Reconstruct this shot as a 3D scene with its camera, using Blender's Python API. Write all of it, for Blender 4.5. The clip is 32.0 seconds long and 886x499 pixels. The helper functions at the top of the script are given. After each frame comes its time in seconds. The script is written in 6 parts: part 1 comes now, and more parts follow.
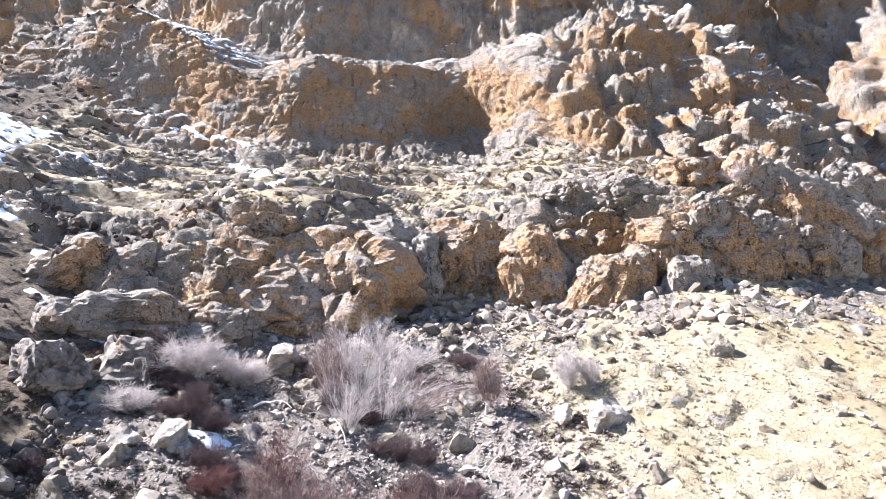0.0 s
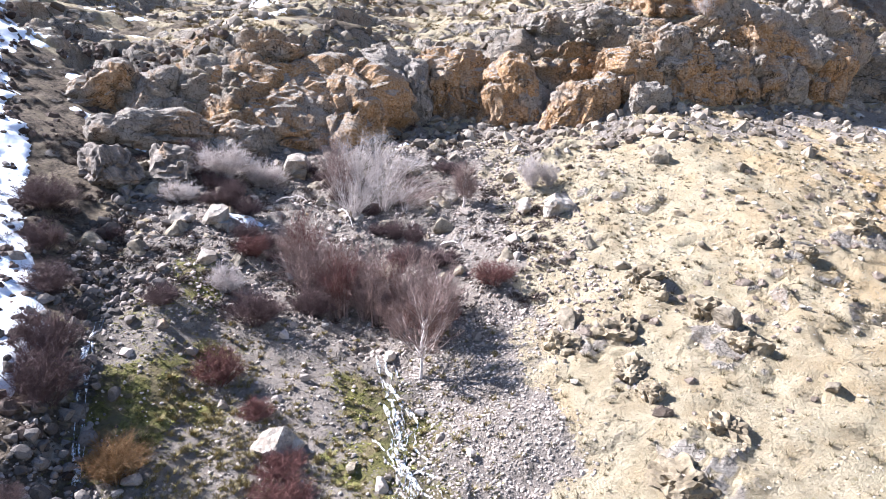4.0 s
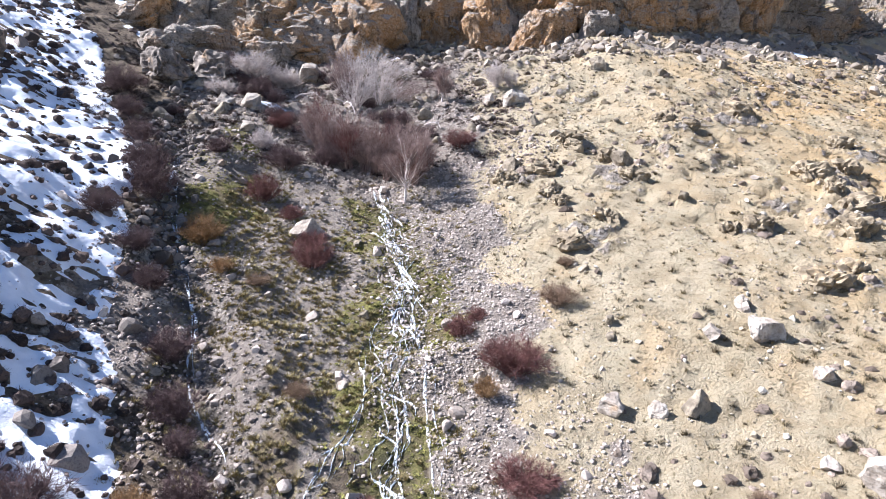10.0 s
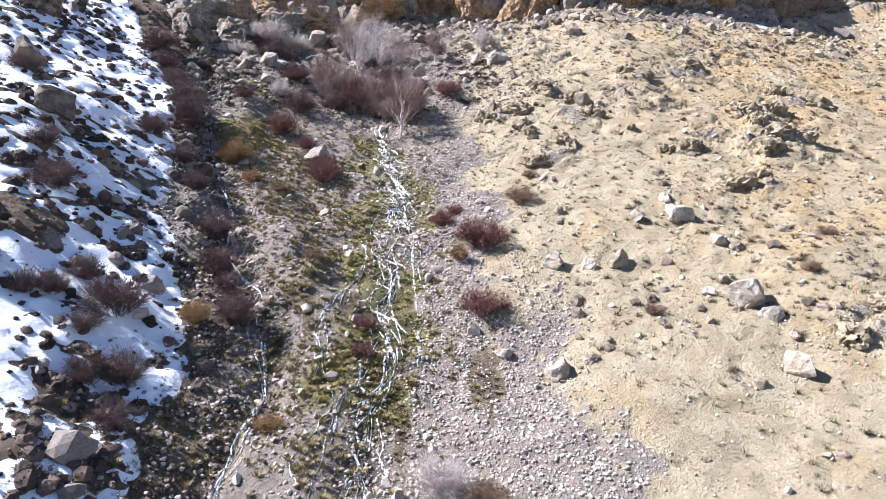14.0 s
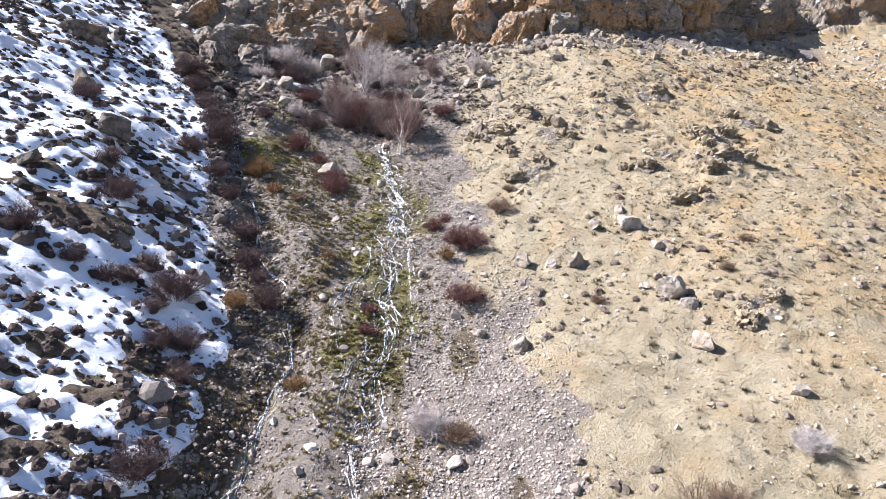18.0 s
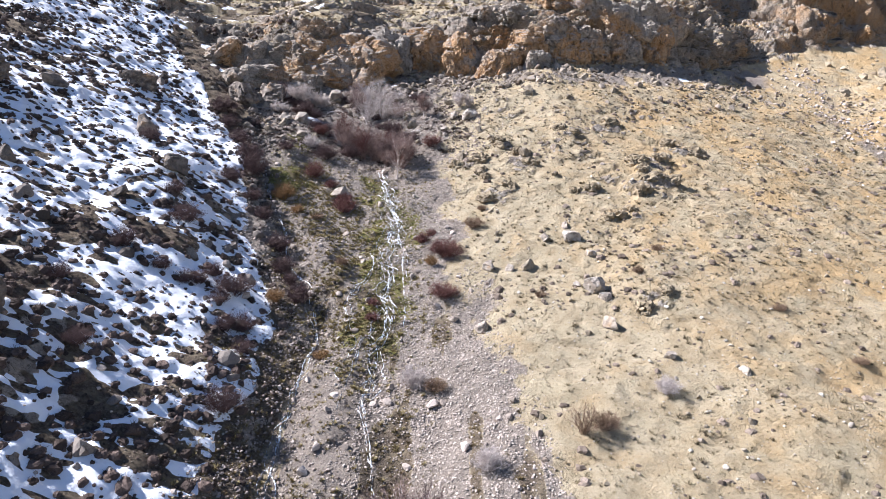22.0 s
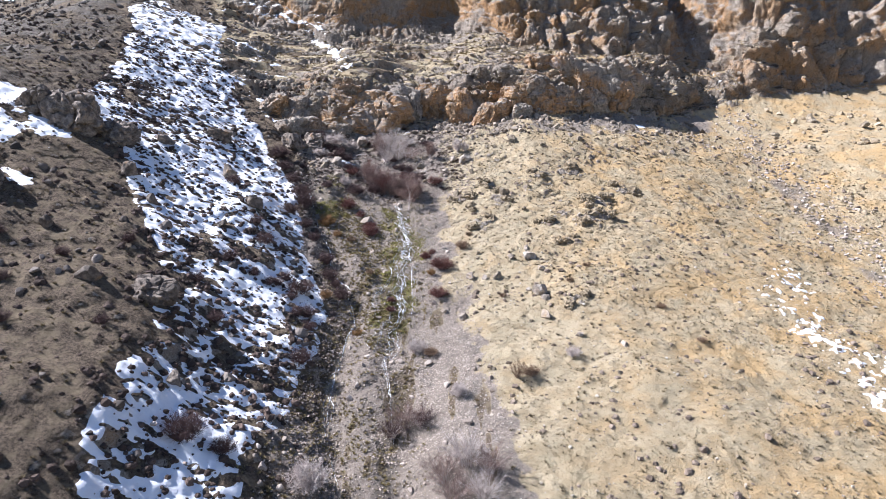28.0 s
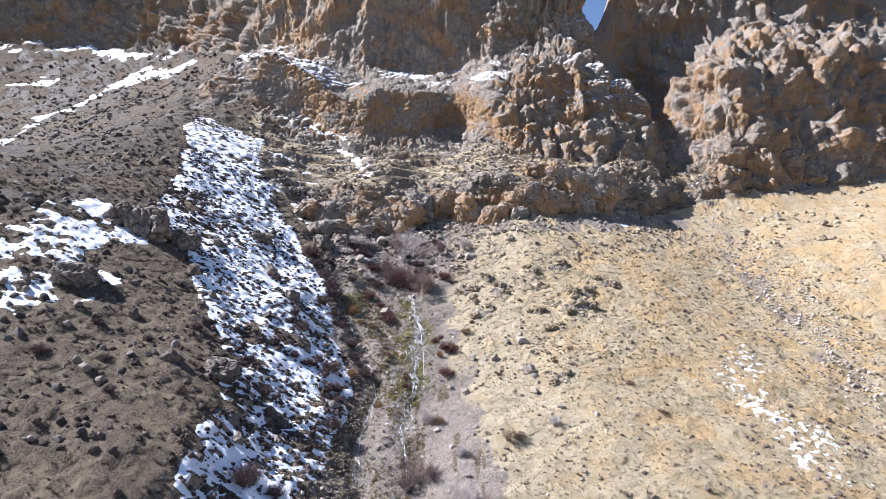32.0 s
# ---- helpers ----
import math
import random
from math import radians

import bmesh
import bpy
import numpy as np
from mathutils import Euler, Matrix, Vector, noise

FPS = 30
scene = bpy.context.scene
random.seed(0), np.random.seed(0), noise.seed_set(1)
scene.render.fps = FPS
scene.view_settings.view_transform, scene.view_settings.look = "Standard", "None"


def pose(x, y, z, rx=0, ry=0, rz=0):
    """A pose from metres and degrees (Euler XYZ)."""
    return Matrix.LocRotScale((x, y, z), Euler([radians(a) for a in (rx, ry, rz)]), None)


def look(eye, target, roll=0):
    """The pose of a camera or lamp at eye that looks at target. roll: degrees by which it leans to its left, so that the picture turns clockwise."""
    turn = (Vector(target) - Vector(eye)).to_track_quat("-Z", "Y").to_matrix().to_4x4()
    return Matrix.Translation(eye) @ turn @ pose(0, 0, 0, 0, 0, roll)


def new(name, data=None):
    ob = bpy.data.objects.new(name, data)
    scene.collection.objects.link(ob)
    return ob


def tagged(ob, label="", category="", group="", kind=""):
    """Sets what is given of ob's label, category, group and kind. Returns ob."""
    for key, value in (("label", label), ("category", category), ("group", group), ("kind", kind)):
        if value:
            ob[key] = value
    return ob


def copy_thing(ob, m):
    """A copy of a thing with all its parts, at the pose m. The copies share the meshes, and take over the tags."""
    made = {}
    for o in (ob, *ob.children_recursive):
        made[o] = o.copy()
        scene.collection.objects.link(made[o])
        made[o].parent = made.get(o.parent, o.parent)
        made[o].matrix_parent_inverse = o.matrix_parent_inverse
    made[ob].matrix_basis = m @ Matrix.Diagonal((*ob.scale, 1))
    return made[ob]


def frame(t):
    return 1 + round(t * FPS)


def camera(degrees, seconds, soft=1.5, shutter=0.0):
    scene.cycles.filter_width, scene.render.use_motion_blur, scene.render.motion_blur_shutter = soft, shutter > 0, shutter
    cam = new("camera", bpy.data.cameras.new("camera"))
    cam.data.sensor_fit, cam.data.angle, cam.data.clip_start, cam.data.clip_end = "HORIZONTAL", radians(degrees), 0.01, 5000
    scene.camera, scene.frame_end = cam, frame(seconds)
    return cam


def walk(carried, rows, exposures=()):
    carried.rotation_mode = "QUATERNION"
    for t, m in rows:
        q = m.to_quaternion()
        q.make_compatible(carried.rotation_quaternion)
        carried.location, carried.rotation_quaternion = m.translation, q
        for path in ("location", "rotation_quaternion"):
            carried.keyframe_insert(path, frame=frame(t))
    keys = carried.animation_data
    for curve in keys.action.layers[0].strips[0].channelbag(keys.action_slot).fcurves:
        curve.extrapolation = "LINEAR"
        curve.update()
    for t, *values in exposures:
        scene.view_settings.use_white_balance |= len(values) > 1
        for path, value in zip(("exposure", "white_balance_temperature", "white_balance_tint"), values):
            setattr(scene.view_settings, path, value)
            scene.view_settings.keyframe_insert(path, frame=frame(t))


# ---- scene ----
cam = camera(67.37, 32.0, soft=0.5)
# seconds, place, pitch, yaw and roll of the drone
PATH = [
    (0, -4.678, -5.006, 14.937, 6.262, -0.980, -0.499),
    (0.5, -4.618, -5.873, 14.646, 4.603, -0.951, -0.474),
    (1, -4.537, -6.759, 14.361, 2.939, -0.905, -0.451),
    (1.5, -4.456, -7.663, 14.079, 1.298, -0.908, -0.415),
    (2, -4.365, -8.543, 13.832, -0.373, -0.934, -0.372),
    (2.5, -4.327, -9.374, 13.615, -2.052, -1.013, -0.391),
    (3, -4.271, -10.250, 13.428, -3.784, -1.061, -0.387),
    (3.5, -4.238, -11.148, 13.274, -5.527, -1.130, -0.359),
    (4, -4.223, -12.060, 13.090, -7.241, -1.205, -0.324),
    (4.5, -4.201, -12.990, 12.794, -8.677, -1.266, -0.308),
    (6.5, -3.928, -16.803, 11.552, -9.968, -1.216, -0.178),
    (7, -3.879, -17.813, 11.162, -10.161, -1.283, -0.171),
    (7.5, -3.819, -18.817, 10.747, -10.270, -1.386, -0.178),
    (8, -3.756, -19.820, 10.362, -10.289, -1.470, -0.184),
    (8.5, -3.691, -20.827, 9.967, -10.275, -1.499, -0.186),
    (9, -3.582, -21.846, 9.580, -10.260, -1.448, -0.152),
    (9.5, -3.444, -22.864, 9.156, -10.314, -1.424, -0.096),
    (10, -3.378, -23.874, 8.770, -10.372, -1.419, -0.047),
    (10.5, -3.318, -24.893, 8.362, -10.433, -1.445, -0.030),
    (11, -3.213, -25.884, 7.922, -10.473, -1.442, -0.034),
    (11.5, -3.077, -26.913, 7.457, -10.453, -1.359, -0.086),
    (12, -2.960, -27.911, 6.971, -10.437, -1.267, -0.140),
    (12.5, -2.836, -28.915, 6.528, -10.468, -1.151, -0.159),
    (13, -2.710, -29.915, 6.107, -10.553, -1.060, -0.187),
    (13.5, -2.633, -30.843, 5.711, -10.684, -1.014, -0.220),
    (14, -2.606, -31.733, 5.560, -10.746, -1.052, -0.195),
    (14.5, -2.583, -32.583, 5.669, -10.693, -1.118, -0.145),
    (16.5, -2.317, -35.892, 6.356, -10.618, -0.973, 0.092),
    (17, -2.215, -36.670, 6.553, -10.618, -0.940, 0.131),
    (17.5, -2.146, -37.550, 6.686, -10.615, -0.881, 0.160),
    (18, -2.062, -38.527, 6.812, -10.554, -0.856, 0.167),
    (18.5, -1.982, -39.704, 6.984, -10.484, -0.868, 0.130),
    (19, -1.894, -41.017, 7.200, -10.462, -0.929, 0.068),
    (19.5, -1.828, -42.380, 7.537, -10.454, -0.978, 0.084),
    (20, -1.726, -43.838, 7.921, -10.494, -1.042, 0.074),
    (20.5, -1.623, -45.378, 8.340, -10.536, -1.054, 0.008),
    (21, -1.455, -46.991, 8.757, -10.499, -0.969, -0.045),
    (21.5, -1.298, -48.562, 9.150, -10.522, -0.948, -0.126),
    (22, -1.131, -50.208, 9.505, -10.457, -0.823, -0.113),
    (22.5, -0.996, -51.916, 9.865, -10.359, -0.691, -0.066),
    (23, -0.859, -53.696, 10.252, -10.277, -0.602, -0.030),
    (23.5, -0.692, -55.595, 10.644, -10.148, -0.403, 0.032),
    (24, -0.520, -57.521, 11.110, -10.064, -0.259, 0.080),
    (24.5, -0.428, -59.361, 11.653, -10.018, -0.176, 0.100),
    (25, -0.399, -61.082, 12.191, -10.012, -0.158, 0.132),
    (25.5, -0.317, -62.750, 12.673, -10.121, -0.229, 0.178),
    (27.5, 0.174, -70.156, 14.198, -10.049, 0.208, 0.252),
    (28, 0.337, -71.993, 14.528, -9.978, 0.318, 0.223),
    (28.5, 0.430, -73.843, 14.814, -9.816, 0.433, 0.140),
    (29, 0.534, -75.672, 15.155, -9.276, 0.555, 0.108),
    (29.5, 0.643, -77.477, 15.559, -8.408, 0.693, 0.145),
    (30, 0.719, -79.292, 15.985, -7.468, 0.846, 0.138),
    (30.5, 0.851, -81.173, 16.362, -6.494, 0.997, 0.103),
    (31, 0.994, -83.047, 16.796, -5.389, 1.164, 0.040),
    (31.5, 1.161, -84.866, 17.255, -4.240, 1.345, 0.001),
    (32, 1.341, -86.694, 17.735, -3.005, 1.501, -0.042),
]
walk(cam, [(t, pose(x, y, z, 0, 0, yaw) @ pose(0, 0, 0, 90 + pitch) @ pose(0, 0, 0, 0, 0, roll)) for t, x, y, z, pitch, yaw, roll in PATH],
     exposures=[(t, stops, kelvin, 17) for t, stops, kelvin in ((0, 2.14, 5665), (2, 2.02, 5645), (4, 1.85, 5605), (9, 1.59, 5645), (13, 1.56, 5645), (19, 1.37, 5795), (23, 1.27, 5795), (28, 1.23, 5745), (32, 1.23, 5625))])

# ---------------------------------------------------------------- sky and sun
SUN = Vector((-0.92, 0.20, 0.90)).normalized()
world = bpy.data.worlds.new("sky")
scene.world = world
world.use_nodes = True
wn = world.node_tree.nodes
wl = world.node_tree.links
wn.clear()
sky = wn.new("ShaderNodeTexSky")
sky.sky_type = "NISHITA"
sky.sun_disc = False
sky.sun_elevation = math.asin(SUN.z)
sky.sun_rotation = math.atan2(SUN.x, SUN.y)
sky.altitude = 1800
back = wn.new("ShaderNodeBackground")
back.inputs["Strength"].default_value = 0.054
wout = wn.new("ShaderNodeOutputWorld")
wl.new(sky.outputs[0], back.inputs[0])
wl.new(back.outputs[0], wout.inputs[0])
sun = new("sun", bpy.data.lights.new("sun", "SUN"))
sun.data.energy, sun.data.angle, sun.data.color = 5.0, radians(0.53), (1.0, 0.955, 0.88)
sun.matrix_world = look(SUN * 300, (0, 0, 0))


# ---------------------------------------------------------------- materials
class Nodes:
    """Short hand for building a material."""

    def __init__(self, name, rough=0.9, spec=0.25):
        self.mat = bpy.data.materials.new(name)
        self.mat.use_nodes = True
        self.tree = self.mat.node_tree
        self.bsdf = self.tree.nodes["Principled BSDF"]
        self.bsdf.inputs["Roughness"].default_value = rough
        self.bsdf.inputs["Specular IOR Level"].default_value = spec
        self.where = self.node("ShaderNodeNewGeometry").outputs["Position"]

    def node(self, kind):
        return self.tree.nodes.new(kind)

    def put(self, value, socket):
        if isinstance(value, bpy.types.NodeSocket):
            self.tree.links.new(value, socket)
        elif isinstance(value, (tuple, list)) and len(value) == 3 and len(socket.default_value) == 4:
            socket.default_value = (*value, 1)
        else:
            socket.default_value = value

    def noise(self, scale, detail=5, rough=0.6, squash=(1, 1, 1), distort=0.0):
        m = self.node("ShaderNodeMapping")
        self.put(self.where, m.inputs["Vector"])
        m.inputs["Scale"].default_value = squash
        n = self.node("ShaderNodeTexNoise")
        self.put(m.outputs[0], n.inputs["Vector"])
        n.inputs["Scale"].default_value, n.inputs["Detail"].default_value = scale, detail
        n.inputs["Roughness"].default_value, n.inputs["Distortion"].default_value = rough, distort
        return n.outputs[0]

    def cracks(self, scale, squash=(1, 1, 1)):
        m = self.node("ShaderNodeMapping")
        self.put(self.where, m.inputs["Vector"])
        m.inputs["Scale"].default_value = squash
        n = self.node("ShaderNodeTexVoronoi")
        n.feature = "DISTANCE_TO_EDGE"
        self.put(m.outputs[0], n.inputs["Vector"])
        n.inputs["Scale"].default_value = scale
        return n.outputs[0]

    def spots(self, scale):
        n = self.node("ShaderNodeTexVoronoi")
        self.put(self.where, n.inputs["Vector"])
        n.inputs["Scale"].default_value = scale
        return n.outputs["Distance"], n.outputs["Color"]

    def ramp(self, value, lo, hi, a=0.0, b=1.0):
        n = self.node("ShaderNodeMapRange")
        n.interpolation_type = "SMOOTHSTEP"
        for key, v in (("Value", value), ("From Min", lo), ("From Max", hi), ("To Min", a), ("To Max", b)):
            self.put(v, n.inputs[key])
        return n.outputs[0]

    def math(self, op, a, b=0.0):
        n = self.node("ShaderNodeMath")
        n.operation = op
        self.put(a, n.inputs[0])
        self.put(b, n.inputs[1])
        return n.outputs[0]

    def mix(self, f, a, b, kind="MIX"):
        n = self.node("ShaderNodeMix")
        n.data_type, n.blend_type = "RGBA", kind
        self.put(f, n.inputs[0])
        self.put(a, n.inputs[6])
        self.put(b, n.inputs[7])
        return n.outputs[2]

    def attr(self, name):
        n = self.node("ShaderNodeAttribute")
        n.attribute_name = name
        s = self.node("ShaderNodeSeparateColor")
        self.put(n.outputs["Color"], s.inputs[0])
        return s.outputs

    def random(self):
        return self.node("ShaderNodeObjectInfo").outputs["Random"]

    def island(self):
        return self.node("ShaderNodeNewGeometry").outputs["Random Per Island"]

    def bump(self, height, strength, dist, after=None):
        n = self.node("ShaderNodeBump")
        n.inputs["Strength"].default_value, n.inputs["Distance"].default_value = strength, dist
        self.put(height, n.inputs["Height"])
        if after is not None:
            self.put(after, n.inputs["Normal"])
        return n.outputs[0]

    def done(self, colour, normal=None, rough=None):
        self.put(colour, self.bsdf.inputs["Base Color"])
        if normal is not None:
            self.put(normal, self.bsdf.inputs["Normal"])
        if rough is not None:
            self.put(rough, self.bsdf.inputs["Roughness"])
        return self.mat


def rock_colour(n, orange, rich=0.0):
    """Grey-tan limestone with ochre on its steep faces, dark water streaks, fissures and lichen."""
    big, mid, fine = n.noise(0.16, 4), n.noise(0.9, 6, 0.65), n.noise(7, 6, 0.7)
    split = n.node("ShaderNodeSeparateXYZ")
    n.put(n.node("ShaderNodeNewGeometry").outputs["Normal"], split.inputs[0])
    steep = n.ramp(n.math("ADD", split.outputs[2], n.math("MULTIPLY", n.math("SUBTRACT", mid, 0.5), 0.9)), 0.78, 0.38)
    grey = n.mix(n.ramp(mid, 0.3, 0.7), (0.33, 0.28, 0.23), (0.57, 0.50, 0.42))
    grey = n.mix(n.ramp(n.noise(0.45, 5), 0.5, 0.7, 0, 0.5), grey, (0.50, 0.425, 0.335))
    ochre = n.mix(n.ramp(fine, 0.3, 0.7), (0.47, 0.25, 0.10), (0.70, 0.445, 0.235))
    ochre = n.mix(n.ramp(n.noise(0.7, 4, 0.6, (1, 1, 0.3)), 0.45, 0.7, 0, 0.7), ochre, (0.52, 0.40, 0.28))
    col = n.mix(n.math("MULTIPLY", n.math("MULTIPLY", n.ramp(big, 0.40 - rich, 0.56 - rich), orange), steep), grey, ochre)
    streak = n.noise(1.5, 4, 0.65, (1, 1, 0.10))
    col = n.mix(n.math("MULTIPLY", n.ramp(streak, 0.56, 0.68, 0, 0.65), steep), col, (0.11, 0.095, 0.085))
    col = n.mix(n.ramp(fine, 0.51, 0.63, 0, 0.6), col, (0.60, 0.53, 0.44))
    # recess darkening painted into the colour: near-black fissures and pits, besides their bump
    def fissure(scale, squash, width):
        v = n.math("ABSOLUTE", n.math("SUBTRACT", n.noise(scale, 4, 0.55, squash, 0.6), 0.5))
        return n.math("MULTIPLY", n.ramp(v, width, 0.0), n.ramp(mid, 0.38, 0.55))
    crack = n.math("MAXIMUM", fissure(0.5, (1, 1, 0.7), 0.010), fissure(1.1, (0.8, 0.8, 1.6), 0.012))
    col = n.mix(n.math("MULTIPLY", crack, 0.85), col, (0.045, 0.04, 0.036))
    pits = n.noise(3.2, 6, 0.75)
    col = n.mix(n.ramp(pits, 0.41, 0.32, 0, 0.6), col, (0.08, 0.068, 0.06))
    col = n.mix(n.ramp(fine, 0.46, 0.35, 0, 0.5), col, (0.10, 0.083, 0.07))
    return col, n.math("ADD", mid, n.math("MULTIPLY", pits, 0.8)), n.math("SUBTRACT", fine, n.math("MULTIPLY", crack, 0.8))


def ground_material():
    n = Nodes("hillside", 0.95, 0.12)
    rock, scree, moss = n.attr("zone_a")[:3]
    soil, wet, orange = n.attr("zone_b")[:3]
    big, mid, fine, grain = n.noise(0.09, 4), n.noise(0.8, 5), n.noise(5, 6, 0.7), n.noise(28, 4, 0.7)
    # dry winter grass on pale earth
    split = n.node("ShaderNodeSeparateXYZ")
    n.put(n.where, split.inputs[0])
    east = n.ramp(n.math("ADD", split.outputs[0], n.math("MULTIPLY", big, 30)), 18, 42)
    grass = n.mix(n.ramp(mid, 0.35, 0.65), (0.385, 0.31, 0.195), (0.52, 0.435, 0.295))
    grass = n.mix(n.math("MULTIPLY", n.ramp(n.noise(0.22, 4), 0.40, 0.62, 0.15, 0.9), east), grass, (0.50, 0.335, 0.155))
    grass = n.mix(n.ramp(n.noise(0.4, 5, 0.65), 0.48, 0.66, 0, 0.45), grass, (0.38, 0.325, 0.21))
    grass = n.mix(n.ramp(n.noise(0.3, 5, 0.6), 0.53, 0.68, 0, 0.4), grass, (0.50, 0.345, 0.175))
    clod, tone = n.spots(3.1)
    clods = n.node("ShaderNodeSeparateColor")
    n.put(tone, clods.inputs[0])
    grass = n.mix(n.math("MULTIPLY", n.ramp(clods.outputs[0], 0.72, 0.86), n.ramp(n.math("ADD", clod, n.math("MULTIPLY", n.math("SUBTRACT", fine, 0.5), 0.5)), 0.30, 0.12, 0, 0.8)), grass, (0.21, 0.17, 0.085))
    grass = n.mix(n.ramp(n.noise(2.6, 5, 0.7), 0.57, 0.68, 0, 0.5), grass, (0.26, 0.21, 0.12))
    grass = n.mix(n.ramp(n.noise(11, 5, 0.75), 0.54, 0.66, 0, 0.7), grass, (0.20, 0.16, 0.085))
    grass = n.mix(n.ramp(grain, 0.5, 0.7, 0, 0.7), grass, (0.60, 0.53, 0.40))
    # grey rubble
    d, c = n.spots(8.5)
    tone = n.node("ShaderNodeSeparateColor")
    n.put(c, tone.inputs[0])
    rubble = n.mix(tone.outputs[0], (0.35, 0.30, 0.255), (0.64, 0.57, 0.50))
    rubble = n.mix(n.ramp(d, 0.06, 0.11, 0, 0.7), rubble, (0.17, 0.14, 0.115))
    rubble = n.mix(n.ramp(fine, 0.45, 0.65, 0, 0.5), rubble, (0.40, 0.335, 0.26))
    # brown debris
    brown = n.mix(n.ramp(fine, 0.35, 0.65), (0.07, 0.055, 0.042), (0.215, 0.168, 0.122))
    brown = n.mix(n.ramp(mid, 0.46, 0.64, 0, 0.6), brown, (0.26, 0.21, 0.14))
    green = n.mix(n.ramp(fine, 0.35, 0.65), (0.085, 0.085, 0.026), (0.26, 0.24, 0.08))
    green = n.mix(n.ramp(grain, 0.45, 0.7, 0, 0.7), green, (0.25, 0.20, 0.09))
    green = n.mix(n.ramp(n.noise(1.3, 5, 0.65), 0.47, 0.58, 0, 0.8), green, (0.23, 0.18, 0.105))
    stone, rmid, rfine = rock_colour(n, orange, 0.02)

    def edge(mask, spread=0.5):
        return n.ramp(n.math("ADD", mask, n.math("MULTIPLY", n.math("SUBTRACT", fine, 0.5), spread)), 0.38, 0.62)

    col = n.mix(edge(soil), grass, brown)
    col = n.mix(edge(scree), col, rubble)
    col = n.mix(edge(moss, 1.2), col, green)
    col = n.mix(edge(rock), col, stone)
    # wet stream beds; the same channel carries the painted shade of the left slope
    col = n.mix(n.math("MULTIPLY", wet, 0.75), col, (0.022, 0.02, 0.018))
    bump = n.bump(n.math("ADD", fine, n.math("MULTIPLY", n.noise(13, 5, 0.75), 0.8)), 0.9, 0.26)
    bump = n.bump(n.math("MULTIPLY", n.ramp(d, 0.0, 0.11, 1, 0), scree), 0.8, 0.10, bump)
    bump = n.bump(n.math("MULTIPLY", n.math("ADD", rmid, n.math("MULTIPLY", rfine, 0.5)), rock), 1.0, 0.5, bump)
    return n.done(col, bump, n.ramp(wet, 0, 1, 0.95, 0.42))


def stone_material(name, dark, light, tint=(0.40, 0.24, 0.10)):
    n = Nodes(name, 0.9, 0.25)
    r = n.random()
    mid, fine = n.noise(1.6, 5, 0.65), n.noise(11, 6, 0.7)
    col = n.mix(n.ramp(mid, 0.35, 0.66), dark, light)
    col = n.mix(n.ramp(n.noise(0.8, 3), 0.58, 0.72, 0, 0.7), col, tint)
    col = n.mix(n.ramp(fine, 0.52, 0.66, 0, 0.7), col, (0.09, 0.075, 0.065))
    col = n.mix(n.ramp(r, 0, 1, 0, 0.35), col, tuple(0.7 * v for v in dark))
    return n.done(col, n.bump(n.math("ADD", mid, n.math("MULTIPLY", fine, 0.5)), 0.8, 0.12))


def loose_material(name, dark, light, rough=0.9):
    """For scattered pieces: every piece its own tone."""
    n = Nodes(name, rough, 0.2)
    col = n.mix(n.island(), dark, light)
    col = n.mix(n.ramp(n.noise(14, 5, 0.7), 0.45, 0.7, 0, 0.55), col, tuple(0.45 * v for v in dark))
    return n.done(col)


def twig_material(name, dark, light):
    n = Nodes(name, 0.8, 0.2)
    col = n.mix(n.ramp(n.noise(3, 4), 0.35, 0.65), dark, light)
    return n.done(n.mix(n.ramp(n.island(), 0, 1, 0, 0.5), col, light))


def snow_material():
    n = Nodes("old_snow", 0.55, 0.3)
    fine, mid = n.noise(9, 5, 0.65), n.noise(1.2, 4)
    col = n.mix(n.ramp(mid, 0.4, 0.7), (0.88, 0.90, 0.93), (0.80, 0.82, 0.85))
    col = n.mix(n.ramp(n.noise(26, 4, 0.7), 0.60, 0.78, 0, 0.5), col, (0.42, 0.38, 0.33))
    n.bsdf.inputs["Subsurface Weight"].default_value = 0.0
    return n.done(col, n.bump(n.math("ADD", mid, n.math("MULTIPLY", fine, 0.4)), 0.6, 0.12))


def water_material():
    n = Nodes("white_water", 0.18, 0.5)
    fine = n.noise(9, 5, 0.7, (1, 0.4, 1))
    col = n.mix(n.ramp(fine, 0.34, 0.50), (0.22, 0.26, 0.30), (0.88, 0.91, 0.94))
    n.put(n.math("MULTIPLY", n.ramp(n.noise(12, 5, 0.75, (1, 0.4, 1)), 0.43, 0.51), n.ramp(n.noise(2.6, 3, 0.6), 0.36, 0.46)), n.bsdf.inputs["Alpha"])
    return n.done(col, n.bump(fine, 0.9, 0.08), n.ramp(fine, 0.4, 0.6, 0.15, 0.6))


def face_material(name, rich):
    n = Nodes(name, 0.92, 0.2)
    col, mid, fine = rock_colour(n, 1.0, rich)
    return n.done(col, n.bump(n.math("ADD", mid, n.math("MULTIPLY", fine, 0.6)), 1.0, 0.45))


